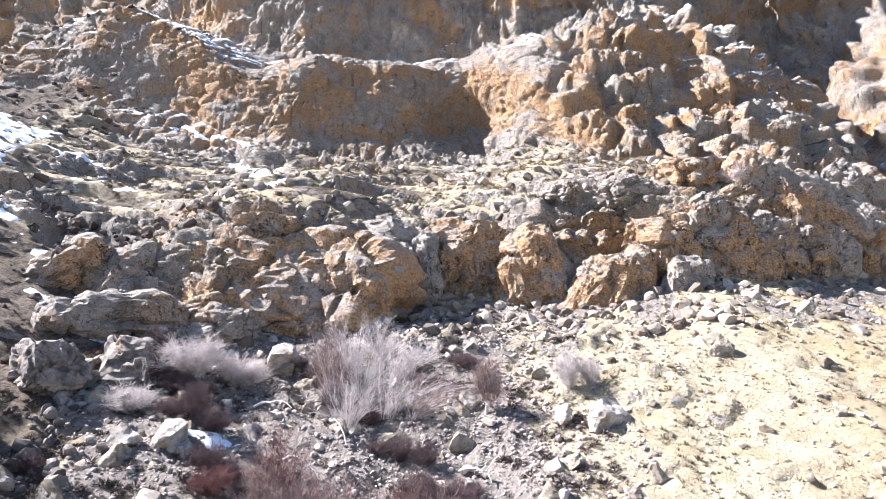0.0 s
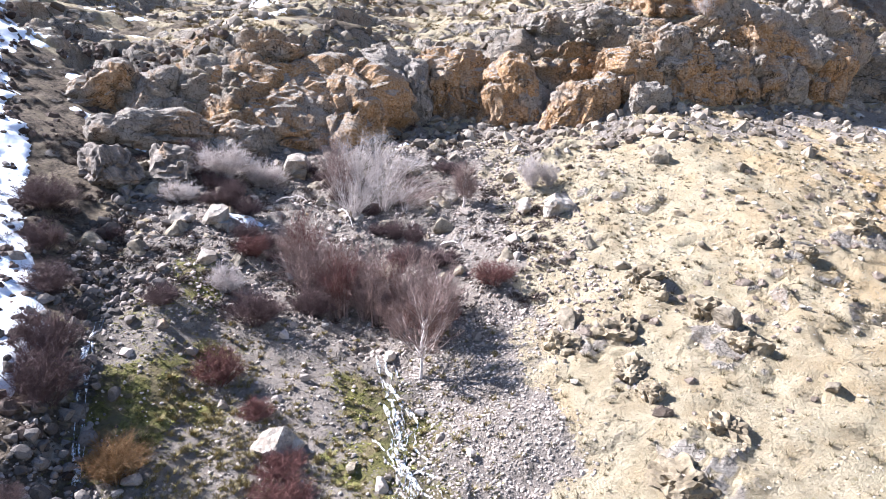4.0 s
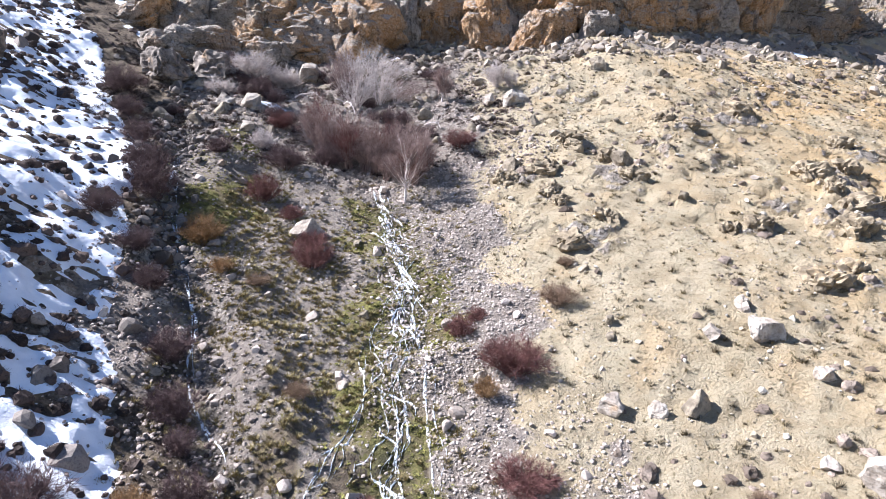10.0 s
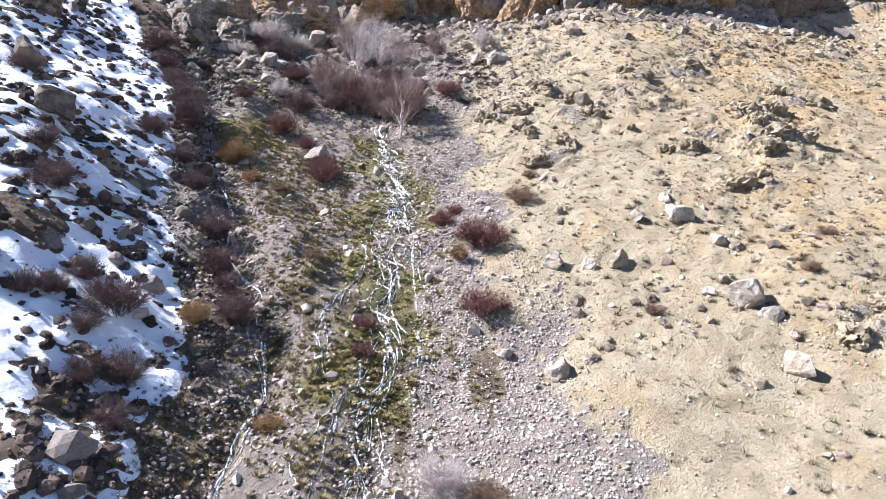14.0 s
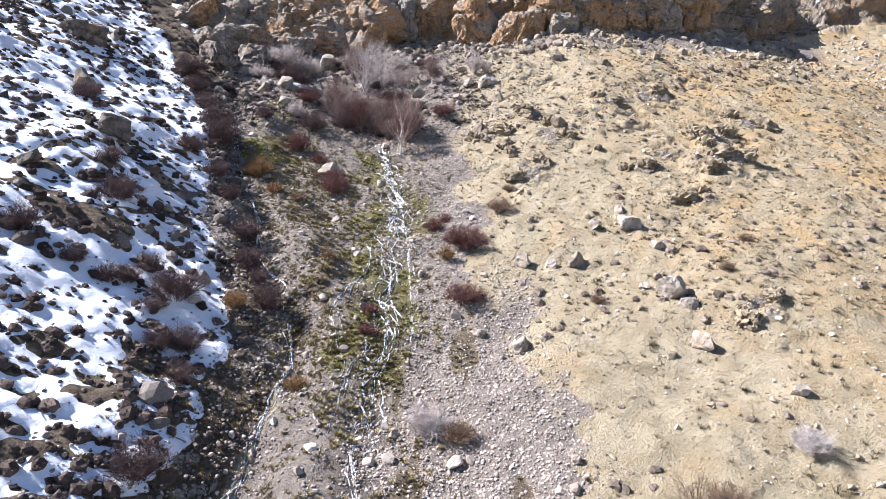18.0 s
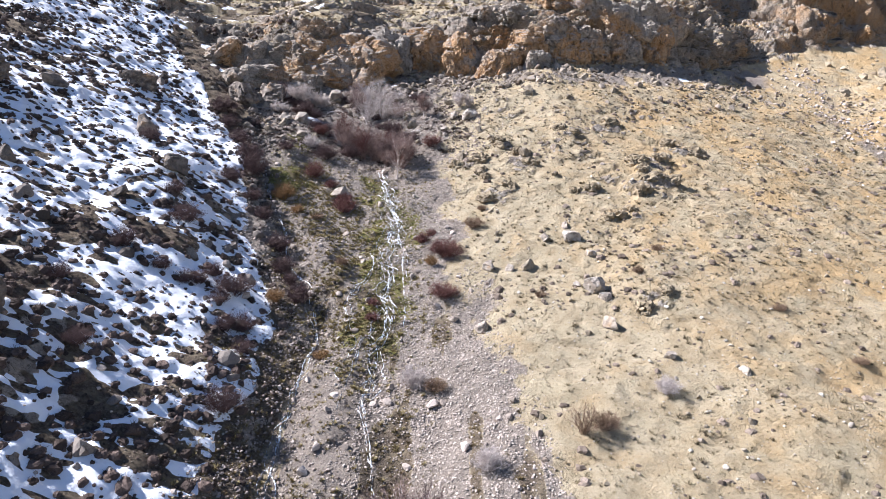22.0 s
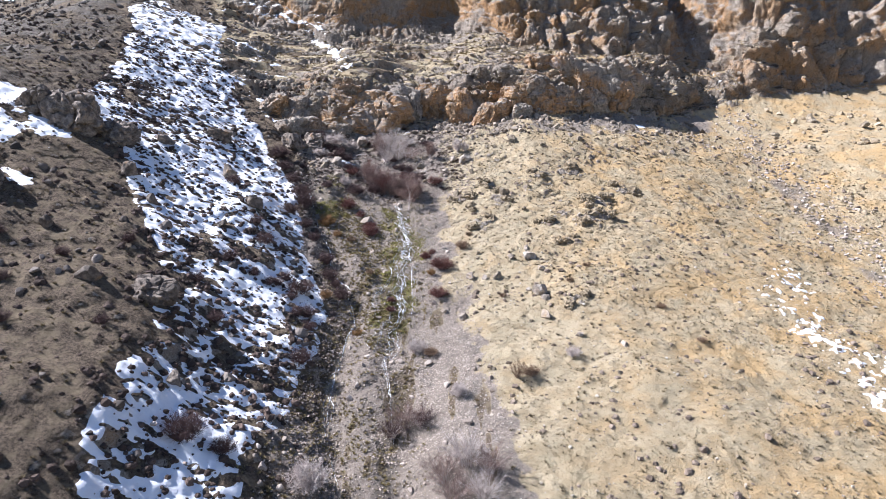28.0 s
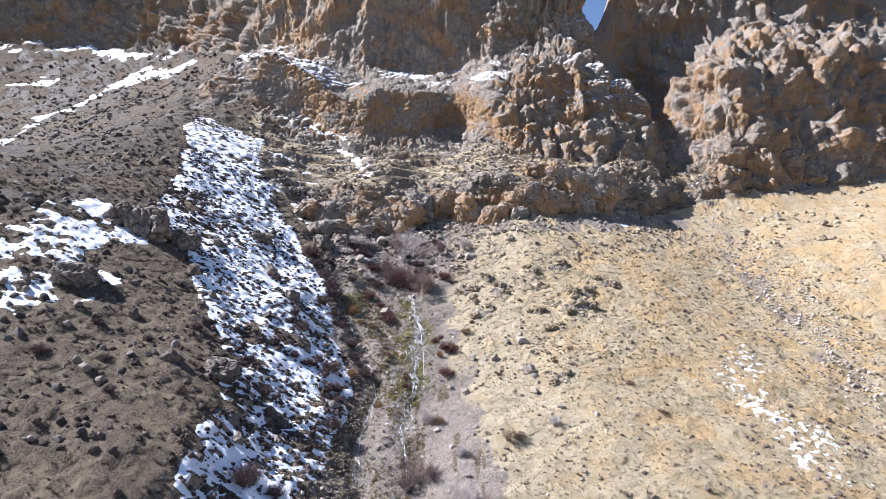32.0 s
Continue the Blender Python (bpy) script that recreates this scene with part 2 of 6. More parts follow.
FACE_STONE = face_material("tan_limestone", -0.08)
OCHRE_STONE = face_material("ochre_limestone", 0.08)
HILL = ground_material()
PALE_STONE = stone_material("pale_limestone", (0.29, 0.24, 0.19), (0.60, 0.535, 0.45))
# limestone of the shaded slope, with that shade put into a darker colour
SHADED_STONE = stone_material("shaded_limestone", (0.105, 0.088, 0.075), (0.33, 0.28, 0.23), (0.34, 0.20, 0.09))
CRAG_STONE = stone_material("earthy_limestone", (0.17, 0.14, 0.10), (0.42, 0.355, 0.26), (0.40, 0.27, 0.12))
RIB_STONE = stone_material("earthy_rib", (0.16, 0.125, 0.08), (0.42, 0.345, 0.23), (0.42, 0.30, 0.16))
RUBBLE = loose_material("rubble", (0.27, 0.225, 0.185), (0.58, 0.505, 0.44))
DARK_RUBBLE = loose_material("dark_rubble", (0.06, 0.05, 0.043), (0.30, 0.26, 0.225))
BANK_RUBBLE = loose_material("bank_rubble", (0.17, 0.135, 0.11), (0.50, 0.42, 0.36))
DARK_OLIVE = loose_material("dark_olive_tussock", (0.07, 0.056, 0.034), (0.22, 0.175, 0.105))
PALE_RUBBLE = loose_material("pale_rubble", (0.30, 0.25, 0.18), (0.58, 0.53, 0.45))
EARTHY_RUBBLE = loose_material("earthy_rubble", (0.20, 0.155, 0.10), (0.45, 0.375, 0.265))
BROWN_RUBBLE = loose_material("brown_rubble", (0.10, 0.078, 0.058), (0.46, 0.39, 0.31))
TAWNY = loose_material("tawny_tussock", (0.10, 0.075, 0.04), (0.34, 0.26, 0.13))
STRAW = loose_material("straw", (0.22, 0.165, 0.07), (0.50, 0.40, 0.20))
OLIVE = loose_material("olive_tussock", (0.11, 0.09, 0.05), (0.31, 0.25, 0.145))
MOSS = loose_material("wet_moss", (0.12, 0.125, 0.032), (0.45, 0.42, 0.12))
MOSSY = loose_material("mossy_tussock", (0.15, 0.12, 0.055), (0.42, 0.345, 0.17))
GREY_SCRUB = loose_material("grey_scrub", (0.10, 0.076, 0.058), (0.33, 0.265, 0.21))
SCRUB = loose_material("dark_scrub", (0.034, 0.025, 0.021), (0.16, 0.118, 0.098))
SNOW = snow_material()
WATER = water_material()
TWIGS = {
    "red": twig_material("red_twigs", (0.085, 0.036, 0.032), (0.20, 0.095, 0.082)),
    "purple": twig_material("purple_twigs", (0.055, 0.036, 0.036), (0.145, 0.095, 0.09)),
    "grey": twig_material("grey_twigs", (0.33, 0.285, 0.265), (0.66, 0.59, 0.55)),
    "brown": twig_material("brown_twigs", (0.12, 0.078, 0.05), (0.29, 0.20, 0.135)),
    "rust": twig_material("rust_twigs", (0.15, 0.085, 0.035), (0.34, 0.21, 0.10)),
    "rose": twig_material("rose_twigs", (0.13, 0.088, 0.077), (0.36, 0.262, 0.228)),
}

# ---------------------------------------------------------------- noise and plan
MIX = [np.uint32(v) for v in (374761393, 668265263, 1274126177, 1103515245, 2654435761)]
SHIFT = [np.uint32(v) for v in (13, 15, 16)]


def scramble(n):
    """Random numbers 0 to 1 from whole numbers."""
    n = (n ^ (n >> SHIFT[0])) * MIX[3]
    n = (n ^ (n >> SHIFT[1])) * MIX[4]
    return ((n ^ (n >> SHIFT[2])) & np.uint32(0xFFFFFF)) * (1.0 / 0xFFFFFF)


def lattice(ix, iy, iz, seed):
    k = np.uint32((seed * 974711 + 12345) & 0xFFFFFFFF)
    ix, iy, iz = (np.asarray(v).astype(np.uint32) for v in (ix, iy, iz))
    return scramble(ix * MIX[0] + iy * MIX[1] + iz * MIX[2] + k)


def vnoise(x, y, z, seed=0):
    """Smooth noise, -1 to 1, on arrays."""
    x, y, z = np.broadcast_arrays(np.asarray(x, float), np.asarray(y, float), np.asarray(z, float))
    out = np.empty(x.size)
    fx, fy, fz = x.ravel(), y.ravel(), z.ravel()
    base = np.uint32((seed * 974711 + 12345) & 0xFFFFFFFF)
    for a in range(0, x.size, 16384):
        cut = slice(a, a + 16384)
        parts = []
        for p, m in ((fx[cut], MIX[0]), (fy[cut], MIX[1]), (fz[cut], MIX[2])):
            f = np.floor(p)
            t = p - f
            i = f.astype(np.int64).astype(np.uint32) * m
            t = t * t * (3 - 2 * t)
            parts.append(((i, 1 - t), (i + m, t)))
        # on a flat sheet the upper corners weigh nothing
        if not np.any(parts[2][1][1]):
            parts[2] = parts[2][:1]
        total = 0.0
        for hx, u in parts[0]:
            for hy, v in parts[1]:
                hxy, uv = hx + hy + base, u * v
                for hz, w in parts[2]:
                    total = total + scramble(hxy + hz) * (uv * w)
        out[cut] = total
    return out.reshape(x.shape) * 2 - 1


def fbm(x, y, z, octaves=4, seed=0, gain=0.5):
    out, amp, f = 0.0, 1.0, 1.0
    for k in range(octaves):
        out = out + amp * vnoise(x * f + 7.3 * k, y * f - 3.1 * k, z * f + 1.7 * k, seed + k)
        amp, f = amp * gain, f * 2.03
    return out


def ridged(x, y, z, octaves=4, seed=0):
    out, amp, f = 0.0, 1.0, 1.0
    for k in range(octaves):
        n = 1 - np.abs(vnoise(x * f + 5.1 * k, y * f + 2.7 * k, z * f - 4.9 * k, seed + k))
        out = out + amp * n * n
        amp, f = amp * 0.5, f * 2.1
    return out / 1.9


def cells(x, y, z, seed=0, rand=0.9):
    """Distance to the nearest and second nearest of scattered points, a random number and a random slant of the nearest."""
    x, y, z = np.broadcast_arrays(np.asarray(x, float), np.asarray(y, float), np.asarray(z, float))
    fx, fy, fz = np.floor(x).astype(np.int64), np.floor(y).astype(np.int64), np.floor(z).astype(np.int64)
    d1, d2, who = np.full(x.shape, 9.0), np.full(x.shape, 9.0), np.zeros(x.shape)
    lean = np.zeros(x.shape)
    for dx in (-1, 0, 1):
        for dy in (-1, 0, 1):
            for dz in (-1, 0, 1):
                cx, cy, cz = fx + dx, fy + dy, fz + dz
                px = cx + 0.5 + rand * (lattice(cx, cy, cz, seed) - 0.5)
                py = cy + 0.5 + rand * (lattice(cx, cy, cz, seed + 11) - 0.5)
                pz = cz + 0.5 + rand * (lattice(cx, cy, cz, seed + 23) - 0.5)
                d = np.sqrt((px - x) ** 2 + (py - y) ** 2 + (pz - z) ** 2)
                near = d < d1
                d2 = np.where(near, d1, np.minimum(d2, d))
                r = lattice(cx, cy, cz, seed + 37)
                who = np.where(near, r, who)
                tilt = (x - px) * np.cos(r * 91) + (z - pz) * np.sin(r * 91) + (y - py) * np.cos(r * 53)
                lean = np.where(near, tilt, lean)
                d1 = np.where(near, d, d1)
    return d1, d2, who, lean


def dots(x, y, seed=0, rand=0.9):
    """Distance to the nearest of points scattered on a plane, and its random number."""
    fx, fy = np.floor(x).astype(np.int64), np.floor(y).astype(np.int64)
    d1, who = np.full(x.shape, 9.0), np.zeros(x.shape)
    for dx in (-1, 0, 1):
        for dy in (-1, 0, 1):
            cx, cy = fx + dx, fy + dy
            px, py = cx + 0.5 + rand * (lattice(cx, cy, 0 * cx, seed) - 0.5), cy + 0.5 + rand * (lattice(cx, cy, 0 * cx, seed + 11) - 0.5)
            d = np.hypot(px - x, py - y)
            who = np.where(d < d1, lattice(cx, cy, 0 * cx, seed + 37), who)
            d1 = np.minimum(d, d1)
    return d1, who


def smooth(a, b, v):
    t = np.clip((v - a) / (b - a), 0, 1)
    return t * t * (3 - 2 * t)


def curve(knots, x):
    """A rounded line through (x, value) knots."""
    kx = np.array([k[0] for k in knots], float)
    kv = np.array([k[1] for k in knots], float)
    m = np.gradient(kv, kx)
    x = np.clip(x, kx[0], kx[-1])
    i = np.clip(np.searchsorted(kx, x) - 1, 0, len(kx) - 2)
    h = kx[i + 1] - kx[i]
    t = (x - kx[i]) / h
    return ((2 * t ** 3 - 3 * t ** 2 + 1) * kv[i] + (t ** 3 - 2 * t ** 2 + t) * h * m[i]
            + (-2 * t ** 3 + 3 * t ** 2) * kv[i + 1] + (t ** 3 - t ** 2) * h * m[i + 1])


# The mountainside as lines that run across it, from the valley up to the skyline.
# Each one: its distance y and its height z, both along x.
LINES = [
    ([(-200, -130), (200, -130)], [(-200, -10), (-60, -28), (0, -42), (60, -44), (200, -40)]),
    ([(-200, -60), (200, -60)], [(-200, 10), (-60, -4), (-30, -12), (-16, -17), (-4, -21), (4, -19.5), (20, -18), (40, -21), (60, -24), (200, -20)]),
    ([(-200, -28), (200, -28)], [(-200, 20), (-50, 5.5), (-34, 1.5), (-28, 0.6), (-23, -1.2), (-17.6, -5.2), (-12, -8.4), (-7, -10.2), (-3, -10.6),
                                 (1, -8.6), (6, -7.8), (13, -7.7), (21, -7.8), (35, -9.5), (50, -11.5), (80, -12), (200, -4)]),
    ([(-200, -10), (200, -10)], [(-200, 30), (-43, 10.5), (-34, 7.6), (-28, 5.6), (-22, 2.4), (-17.7, 0), (-14.5, -1.7), (-12, -3), (-9, -4), (-6, -4.2), (-3, -4.1),
                                 (0, -3.7), (3, -3.3), (10, -2.5), (16, -1.9), (22, -2.6), (30, -3.4), (38, -4.2), (50, -6), (80, -7), (200, 4)]),
    ([(-200, 5), (200, 5)], [(-200, 36), (-60, 23), (-48, 19), (-40, 15.5), (-28, 9.4), (-21, 6.4), (-17.5, 4.2), (-14, 2.2), (-9, 1.7), (-6, 1.4), (-3, 1.6), (0, 2), (5, 2.6),
                             (10, 3), (14, 3), (18, 3.3), (26, 2.4), (38, 0.7), (50, -1.2), (60, -1.5), (80, 0.5), (200, 14)]),
    ([(-200, 20), (200, 20)], [(-200, 38), (-84, 27), (-50, 23), (-38, 18), (-29, 13.6), (-24, 11), (-20, 9.7), (-15, 9.2), (-10, 7.7), (-6.5, 6.9), (-3, 7.7), (0, 8.4), (5, 9),
                              (12, 9.5), (18, 8.8), (26, 8), (34, 7), (42.5, 5), (55, 3.8), (68, 6), (90, 10), (200, 26)]),
    ([(-200, 33), (200, 33)], [(-200, 36), (-84, 30), (-50, 27), (-38, 21.5), (-30, 17.6), (-24, 15.7), (-19, 15), (-14, 13.3), (-8, 13.6), (-3, 13.5), (2, 13.6), (7, 14.5),
                              (12, 15.3), (20, 14.5), (33, 12.6), (42, 10.4), (55, 8.8), (66, 10.8), (90, 15), (200, 32)]),
    # foot and top of the ochre rock band
    ([(-200, 55), (-60, 47), (-40, 42), (-24, 38), (-19, 34.5), (-13, 36.5), (-8, 41), (0, 43), (6, 41.5), (14, 40.5), (20, 42), (30, 46), (42, 50), (50, 56), (60, 60), (75, 62), (110, 72), (200, 95)],
     [(-200, 32), (-84, 32), (-60, 35), (-40, 26), (-24, 17.6), (-19, 16), (-13, 15.5), (-8, 17), (0, 16.7), (6, 17), (14, 18), (20, 18.3), (30, 18.5), (42, 17.8), (50, 19.5), (60, 22), (75, 22.6), (110, 29), (200, 45)]),
    ([(-200, 57), (-60, 49), (-40, 44), (-24, 39.6), (-19, 36.5), (-13, 38.5), (-8, 42.7), (0, 44.6), (6, 43), (14, 42), (20, 43.6), (30, 47.6), (42, 52), (50, 58), (60, 62.5), (75, 64.5), (110, 75), (200, 98)],
     [(-200, 32.5), (-84, 32.6), (-60, 36), (-40, 27), (-28, 21), (-24, 20), (-19, 20.6), (-13, 20.8), (-8, 20.2), (0, 21.5), (6, 23), (14, 22.8), (20, 23.8), (30, 24.6), (42, 22), (47, 21.5), (52, 22), (60, 29), (75, 31), (110, 38), (200, 55)]),
    # foot and top of the streaked cliff with the hollow
    ([(-200, 90), (-84, 76), (-60, 80), (-36, 76), (-28, 72), (-10, 73), (0, 76), (5, 71), (12, 62), (28, 60), (40, 66), (47, 69), (51.5, 73.5), (55.5, 71), (64, 67), (75, 70), (110, 80), (200, 104)],
     [(-200, 34), (-84, 38), (-60, 46), (-36, 41), (-28, 37.2), (-10, 38), (0, 38.5), (5, 37), (12, 33.5), (28, 31), (40, 32), (47, 30.5), (51.5, 31), (55.5, 32), (62, 36), (75, 39), (110, 46), (200, 64)]),
    ([(-200, 96), (-80, 84), (-60, 86), (-36, 78.5), (-28, 75.5), (-10, 76), (0, 78.5), (5, 75), (12, 73), (25, 77), (40, 79), (47, 82), (51.5, 86), (56, 84), (64, 76), (75, 77), (110, 88), (200, 110)],
     [(-200, 36), (-84, 43), (-68, 50), (-60, 55), (-42, 57), (-35, 53), (-28, 47), (-18, 48.5), (-10, 48), (0, 48), (5, 48), (12, 50), (25, 54.5), (40, 50), (47, 47), (51.5, 41), (56, 47), (64, 53), (75, 54), (110, 62), (200, 78)]),
    # foot and top of the upper wall
    ([(-200, 160), (-90, 140), (-60, 116), (-30, 102), (0, 100), (30, 98), (44, 104), (50.5, 109), (57, 105), (65, 102), (110, 108), (200, 130)],
     [(-200, 84), (-90, 74), (-60, 67), (-30, 60), (0, 57.5), (20, 65), (36, 66), (43, 58), (47, 60), (50.5, 54), (56, 64), (66, 70), (110, 76), (200, 90)]),
    ([(-200, 176), (-90, 156), (-60, 130), (-30, 114), (0, 110), (30, 110), (42, 114), (50, 117), (58, 116), (68, 113), (110, 120), (200, 145)],
     [(-200, 175), (-90, 132), (-60, 112), (-30, 104), (0, 100), (24, 104), (33.5, 102), (36, 82), (41.5, 73), (45, 82), (48, 95), (56, 104), (75, 104), (110, 108), (200, 110)]),
    ([(-200, 192), (-90, 172), (-60, 146), (-30, 129), (0, 125), (60, 127), (110, 135), (200, 162)], [(-200, 70), (46, 62), (200, 80)]),
    ([(-200, 700), (200, 700)], [(-200, 30), (200, 30)]),
]
NL = len(LINES)


def lines_at(x):
    ys = np.stack([curve(l[0], x) for l in LINES], -1)
    zs = np.stack([curve(l[1], x) for l in LINES], -1)
    return ys, zs


def tangents(ys, zs):
    d = np.diff(zs, axis=-1) / np.maximum(np.diff(ys, axis=-1), 0.05)
    m = np.zeros_like(zs)
    m[..., 0], m[..., -1] = d[..., 0], d[..., -1]
    a, b = d[..., :-1], d[..., 1:]
    m[..., 1:-1] = np.where(a * b > 0, 2 * a * b / np.where(a + b == 0, 1, a + b), 0)
    return m


def base_z(x, y):
    """Height of the plain mountainside, without its roughness."""
    x, y = np.broadcast_arrays(np.asarray(x, float), np.asarray(y, float))
    ys, zs = lines_at(x)
    m = tangents(ys, zs)
    k = np.clip((y[..., None] > ys).sum(-1) - 1, 0, NL - 2)[..., None]
    take = lambda a, j: np.take_along_axis(a, j, -1)[..., 0]
    y0, y1, z0, z1, m0, m1 = take(ys, k), take(ys, k + 1), take(zs, k), take(zs, k + 1), take(m, k), take(m, k + 1)
    h = y1 - y0
    t = np.clip((y - y0) / h, 0, 1)
    return (2 * t ** 3 - 3 * t ** 2 + 1) * z0 + (t ** 3 - 2 * t ** 2 + t) * h * m0 + (-2 * t ** 3 + 3 * t ** 2) * z1 + (t ** 3 - t ** 2) * h * m1



# ---------------------------------------------------------------- the mountainside
def rel_line(x, y, k):
    """How far y lies behind line k at x."""
    return y - curve(LINES[k][0], x)


SNOW_RIGHT = [(-36, -13.6), (-28, -13.2), (-20, -11.7), (-13, -11.2), (-6, -12.6), (2, -15.8), (14, -19.6), (22, -24.4), (30, -29), (45, -37.5), (66, -43.5), (72, -46)]
SNOW_LEFT = [(-36, -21), (-31, -22.6), (-21, -22.8), (-14.5, -25.6), (-6.7, -29.6), (1.4, -36), (8.5, -42), (30, -48), (54, -56), (72, -58)]
SCREE_RIGHT = [(-60, 9), (-27, 4.9), (-16, 2.7), (-9, 1.6), (-4, 0.9), (2, 0.3), (8, 0.2), (24, 0.3), (34, 0.5)]
FALLS_MAIN = [(-40, -5), (-17, -4.7), (-15, -5.2), (-13.4, -4.9), (-10.6, -4.8), (-7, -4.2), (-5.2, -4.5), (-2.1, -4.4), (0, -4.6), (1.8, -4.3), (4.4, -4.1), (7.7, -4.7), (10.7, -5.2), (15, -6.5)]
FALLS_EAST = [(-8.4, -3.2), (-6, -3.1), (-3.3, -3.3), (-0.1, -3.4), (4.4, -4.1)]
FALLS_WEST = [(-8, -6.6), (-5.8, -6.8), (-3.5, -6.4), (-1.7, -5.6), (0.5, -5.6), (4.1, -5.4), (6.4, -4.9)]
FALLS_LOW = [(-18, -6.4), (-14, -6.2), (-11.1, -5.8), (-10, -5.7), (-9.1, -5.2), (-7.8, -5.2), (-6.4, -4.6)]
BROOK = [(-40, -6), (-29, -7.3), (-25.6, -8.3), (-21, -9.3), (-15, -9.4), (-12, -8.9), (-9, -8.7), (-7.5, -9.1), (-5.5, -9.5), (-2.7, -10.9), (-0.4, -12.2), (2.5, -12.9), (4.4, -13.8), (7.2, -15),
         (10.5, -16.5), (13.3, -17.3), (17, -17.9), (21, -18.8), (26, -20)]


def zones(x, y):
    """What covers the ground at x, y: masks from 0 to 1."""
    wob = 1.1 * fbm(x / 3.1, y / 3.1, 0 * x, 3, 5)
    fine = 0.35 * fbm(x / 0.7, y / 0.7, 0 * x, 2, 9)
    xs, xm, xb = curve(SCREE_RIGHT, y), curve(FALLS_MAIN, y), curve(BROOK, y)
    gully = smooth(1.6, -1.6, x + 1.3 * wob + 2.2 * fine - xs) * smooth(36, 32, y)
    left = smooth(0.8, -0.8, x + wob - xb + 0.4)
    moss = np.exp(-((x + 0.7 * wob - xm + 0.4) / 2.3) ** 2) * smooth(-15, -8, y) * smooth(15.5, 13, y + wob)
    moss = np.maximum(moss, 0.95 * np.exp(-(((x + 14.2) / 2.8) ** 2 + ((y - 11.5) / 4.6) ** 2)))
    moss = np.maximum(moss, 0.85 * np.exp(-(((x + 15.0) / 2.2) ** 2 + ((y - 16.2) / 3.4) ** 2)))
    moss = moss * (0.55 + 0.6 * smooth(-0.3, 0.5, fbm(x / 1.4, y / 1.4, 0 * x, 3, 31)))
    olive = np.exp(-((x - 0.5 * (xm + xb) + 0.8) / 3.4) ** 2) * smooth(-34, -10, y) * smooth(16, 10, y) * smooth(-0.5, 0.35, wob + 0.25 * smooth(0, 6, y))
    wet = np.maximum(np.exp(-((x - xb + 2 * fine + 0.4 * wob) / 0.7) ** 2) * smooth(24, 18, y) * (0.35 + 0.65 * smooth(-14, -2, y)) * smooth(-0.7, 0.5, wob + 0.3), 0.8 * np.exp(-((x - xm + fine) / 0.9) ** 2) * smooth(16, 13, y))
    top = 0.62 * smooth(20, 27, y + 2 * wob) * smooth(-24, -18, x) * smooth(-0.6, 0.5, wob) * smooth(9, 2, x - 0.55 * (y - 20))
    soil = np.maximum(left * (1 - 0.35 * smooth(-9, -3, x - xb)), 0.36 * smooth(0.3, 0.9, olive))
    soil = np.maximum(soil, 0.62 * gully * smooth(0.0, 0.7, fbm(x / 0.9, y / 4.5, 0 * x, 3, 36)) * smooth(6, -4, y))
    rgully = 0.56 * np.exp(-((x + 3 * wob - 53) / 8) ** 2) * smooth(-0.7, 0.8, wob) * smooth(56, 48, y)
    scree = np.maximum(np.maximum(gully * (1 - left) * (1 - 0.75 * smooth(0.35, 0.6, soil)), 0.75 * top), 1.0 * rgully)
    scree = np.maximum(scree, 0.9 * np.exp(-((x - xb + 2.4) / 2.8) ** 2) * smooth(12, 2, y) * smooth(-0.5, 0.4, wob + 0.3))
    # loose rubble below the ochre band
    near = rel_line(x, y, 7)
    scree = np.maximum(scree, 0.8 * smooth(-13, -3, near + 2.5 * wob) * smooth(45, 30, np.abs(x - 12)) * smooth(-0.9, 0.5, wob + 0.2))
    return dict(scree=scree, moss=moss, soil=soil, wet=wet, left=left, gully=gully, near=near, olive=olive)


CRAGS = [(7.3, 13.2, 1.7), (2.4, 13.9, 1.7), (4.7, 7.8, 1.6), (17.2, 20.6, 2.0), (17.9, 7.4, 2.2), (19.4, 13.2, 1.8), (18.9, 9.6, 1.6), (5.6, 16.2, 1.3), (12.3, 18.5, 1.3),
         (24, 17, 1.8), (14.5, 3.2, 1.6), (3.2, 11.0, 1.2), (12.2, 7.6, 1.2), (13.2, -9.0, 1.2)]


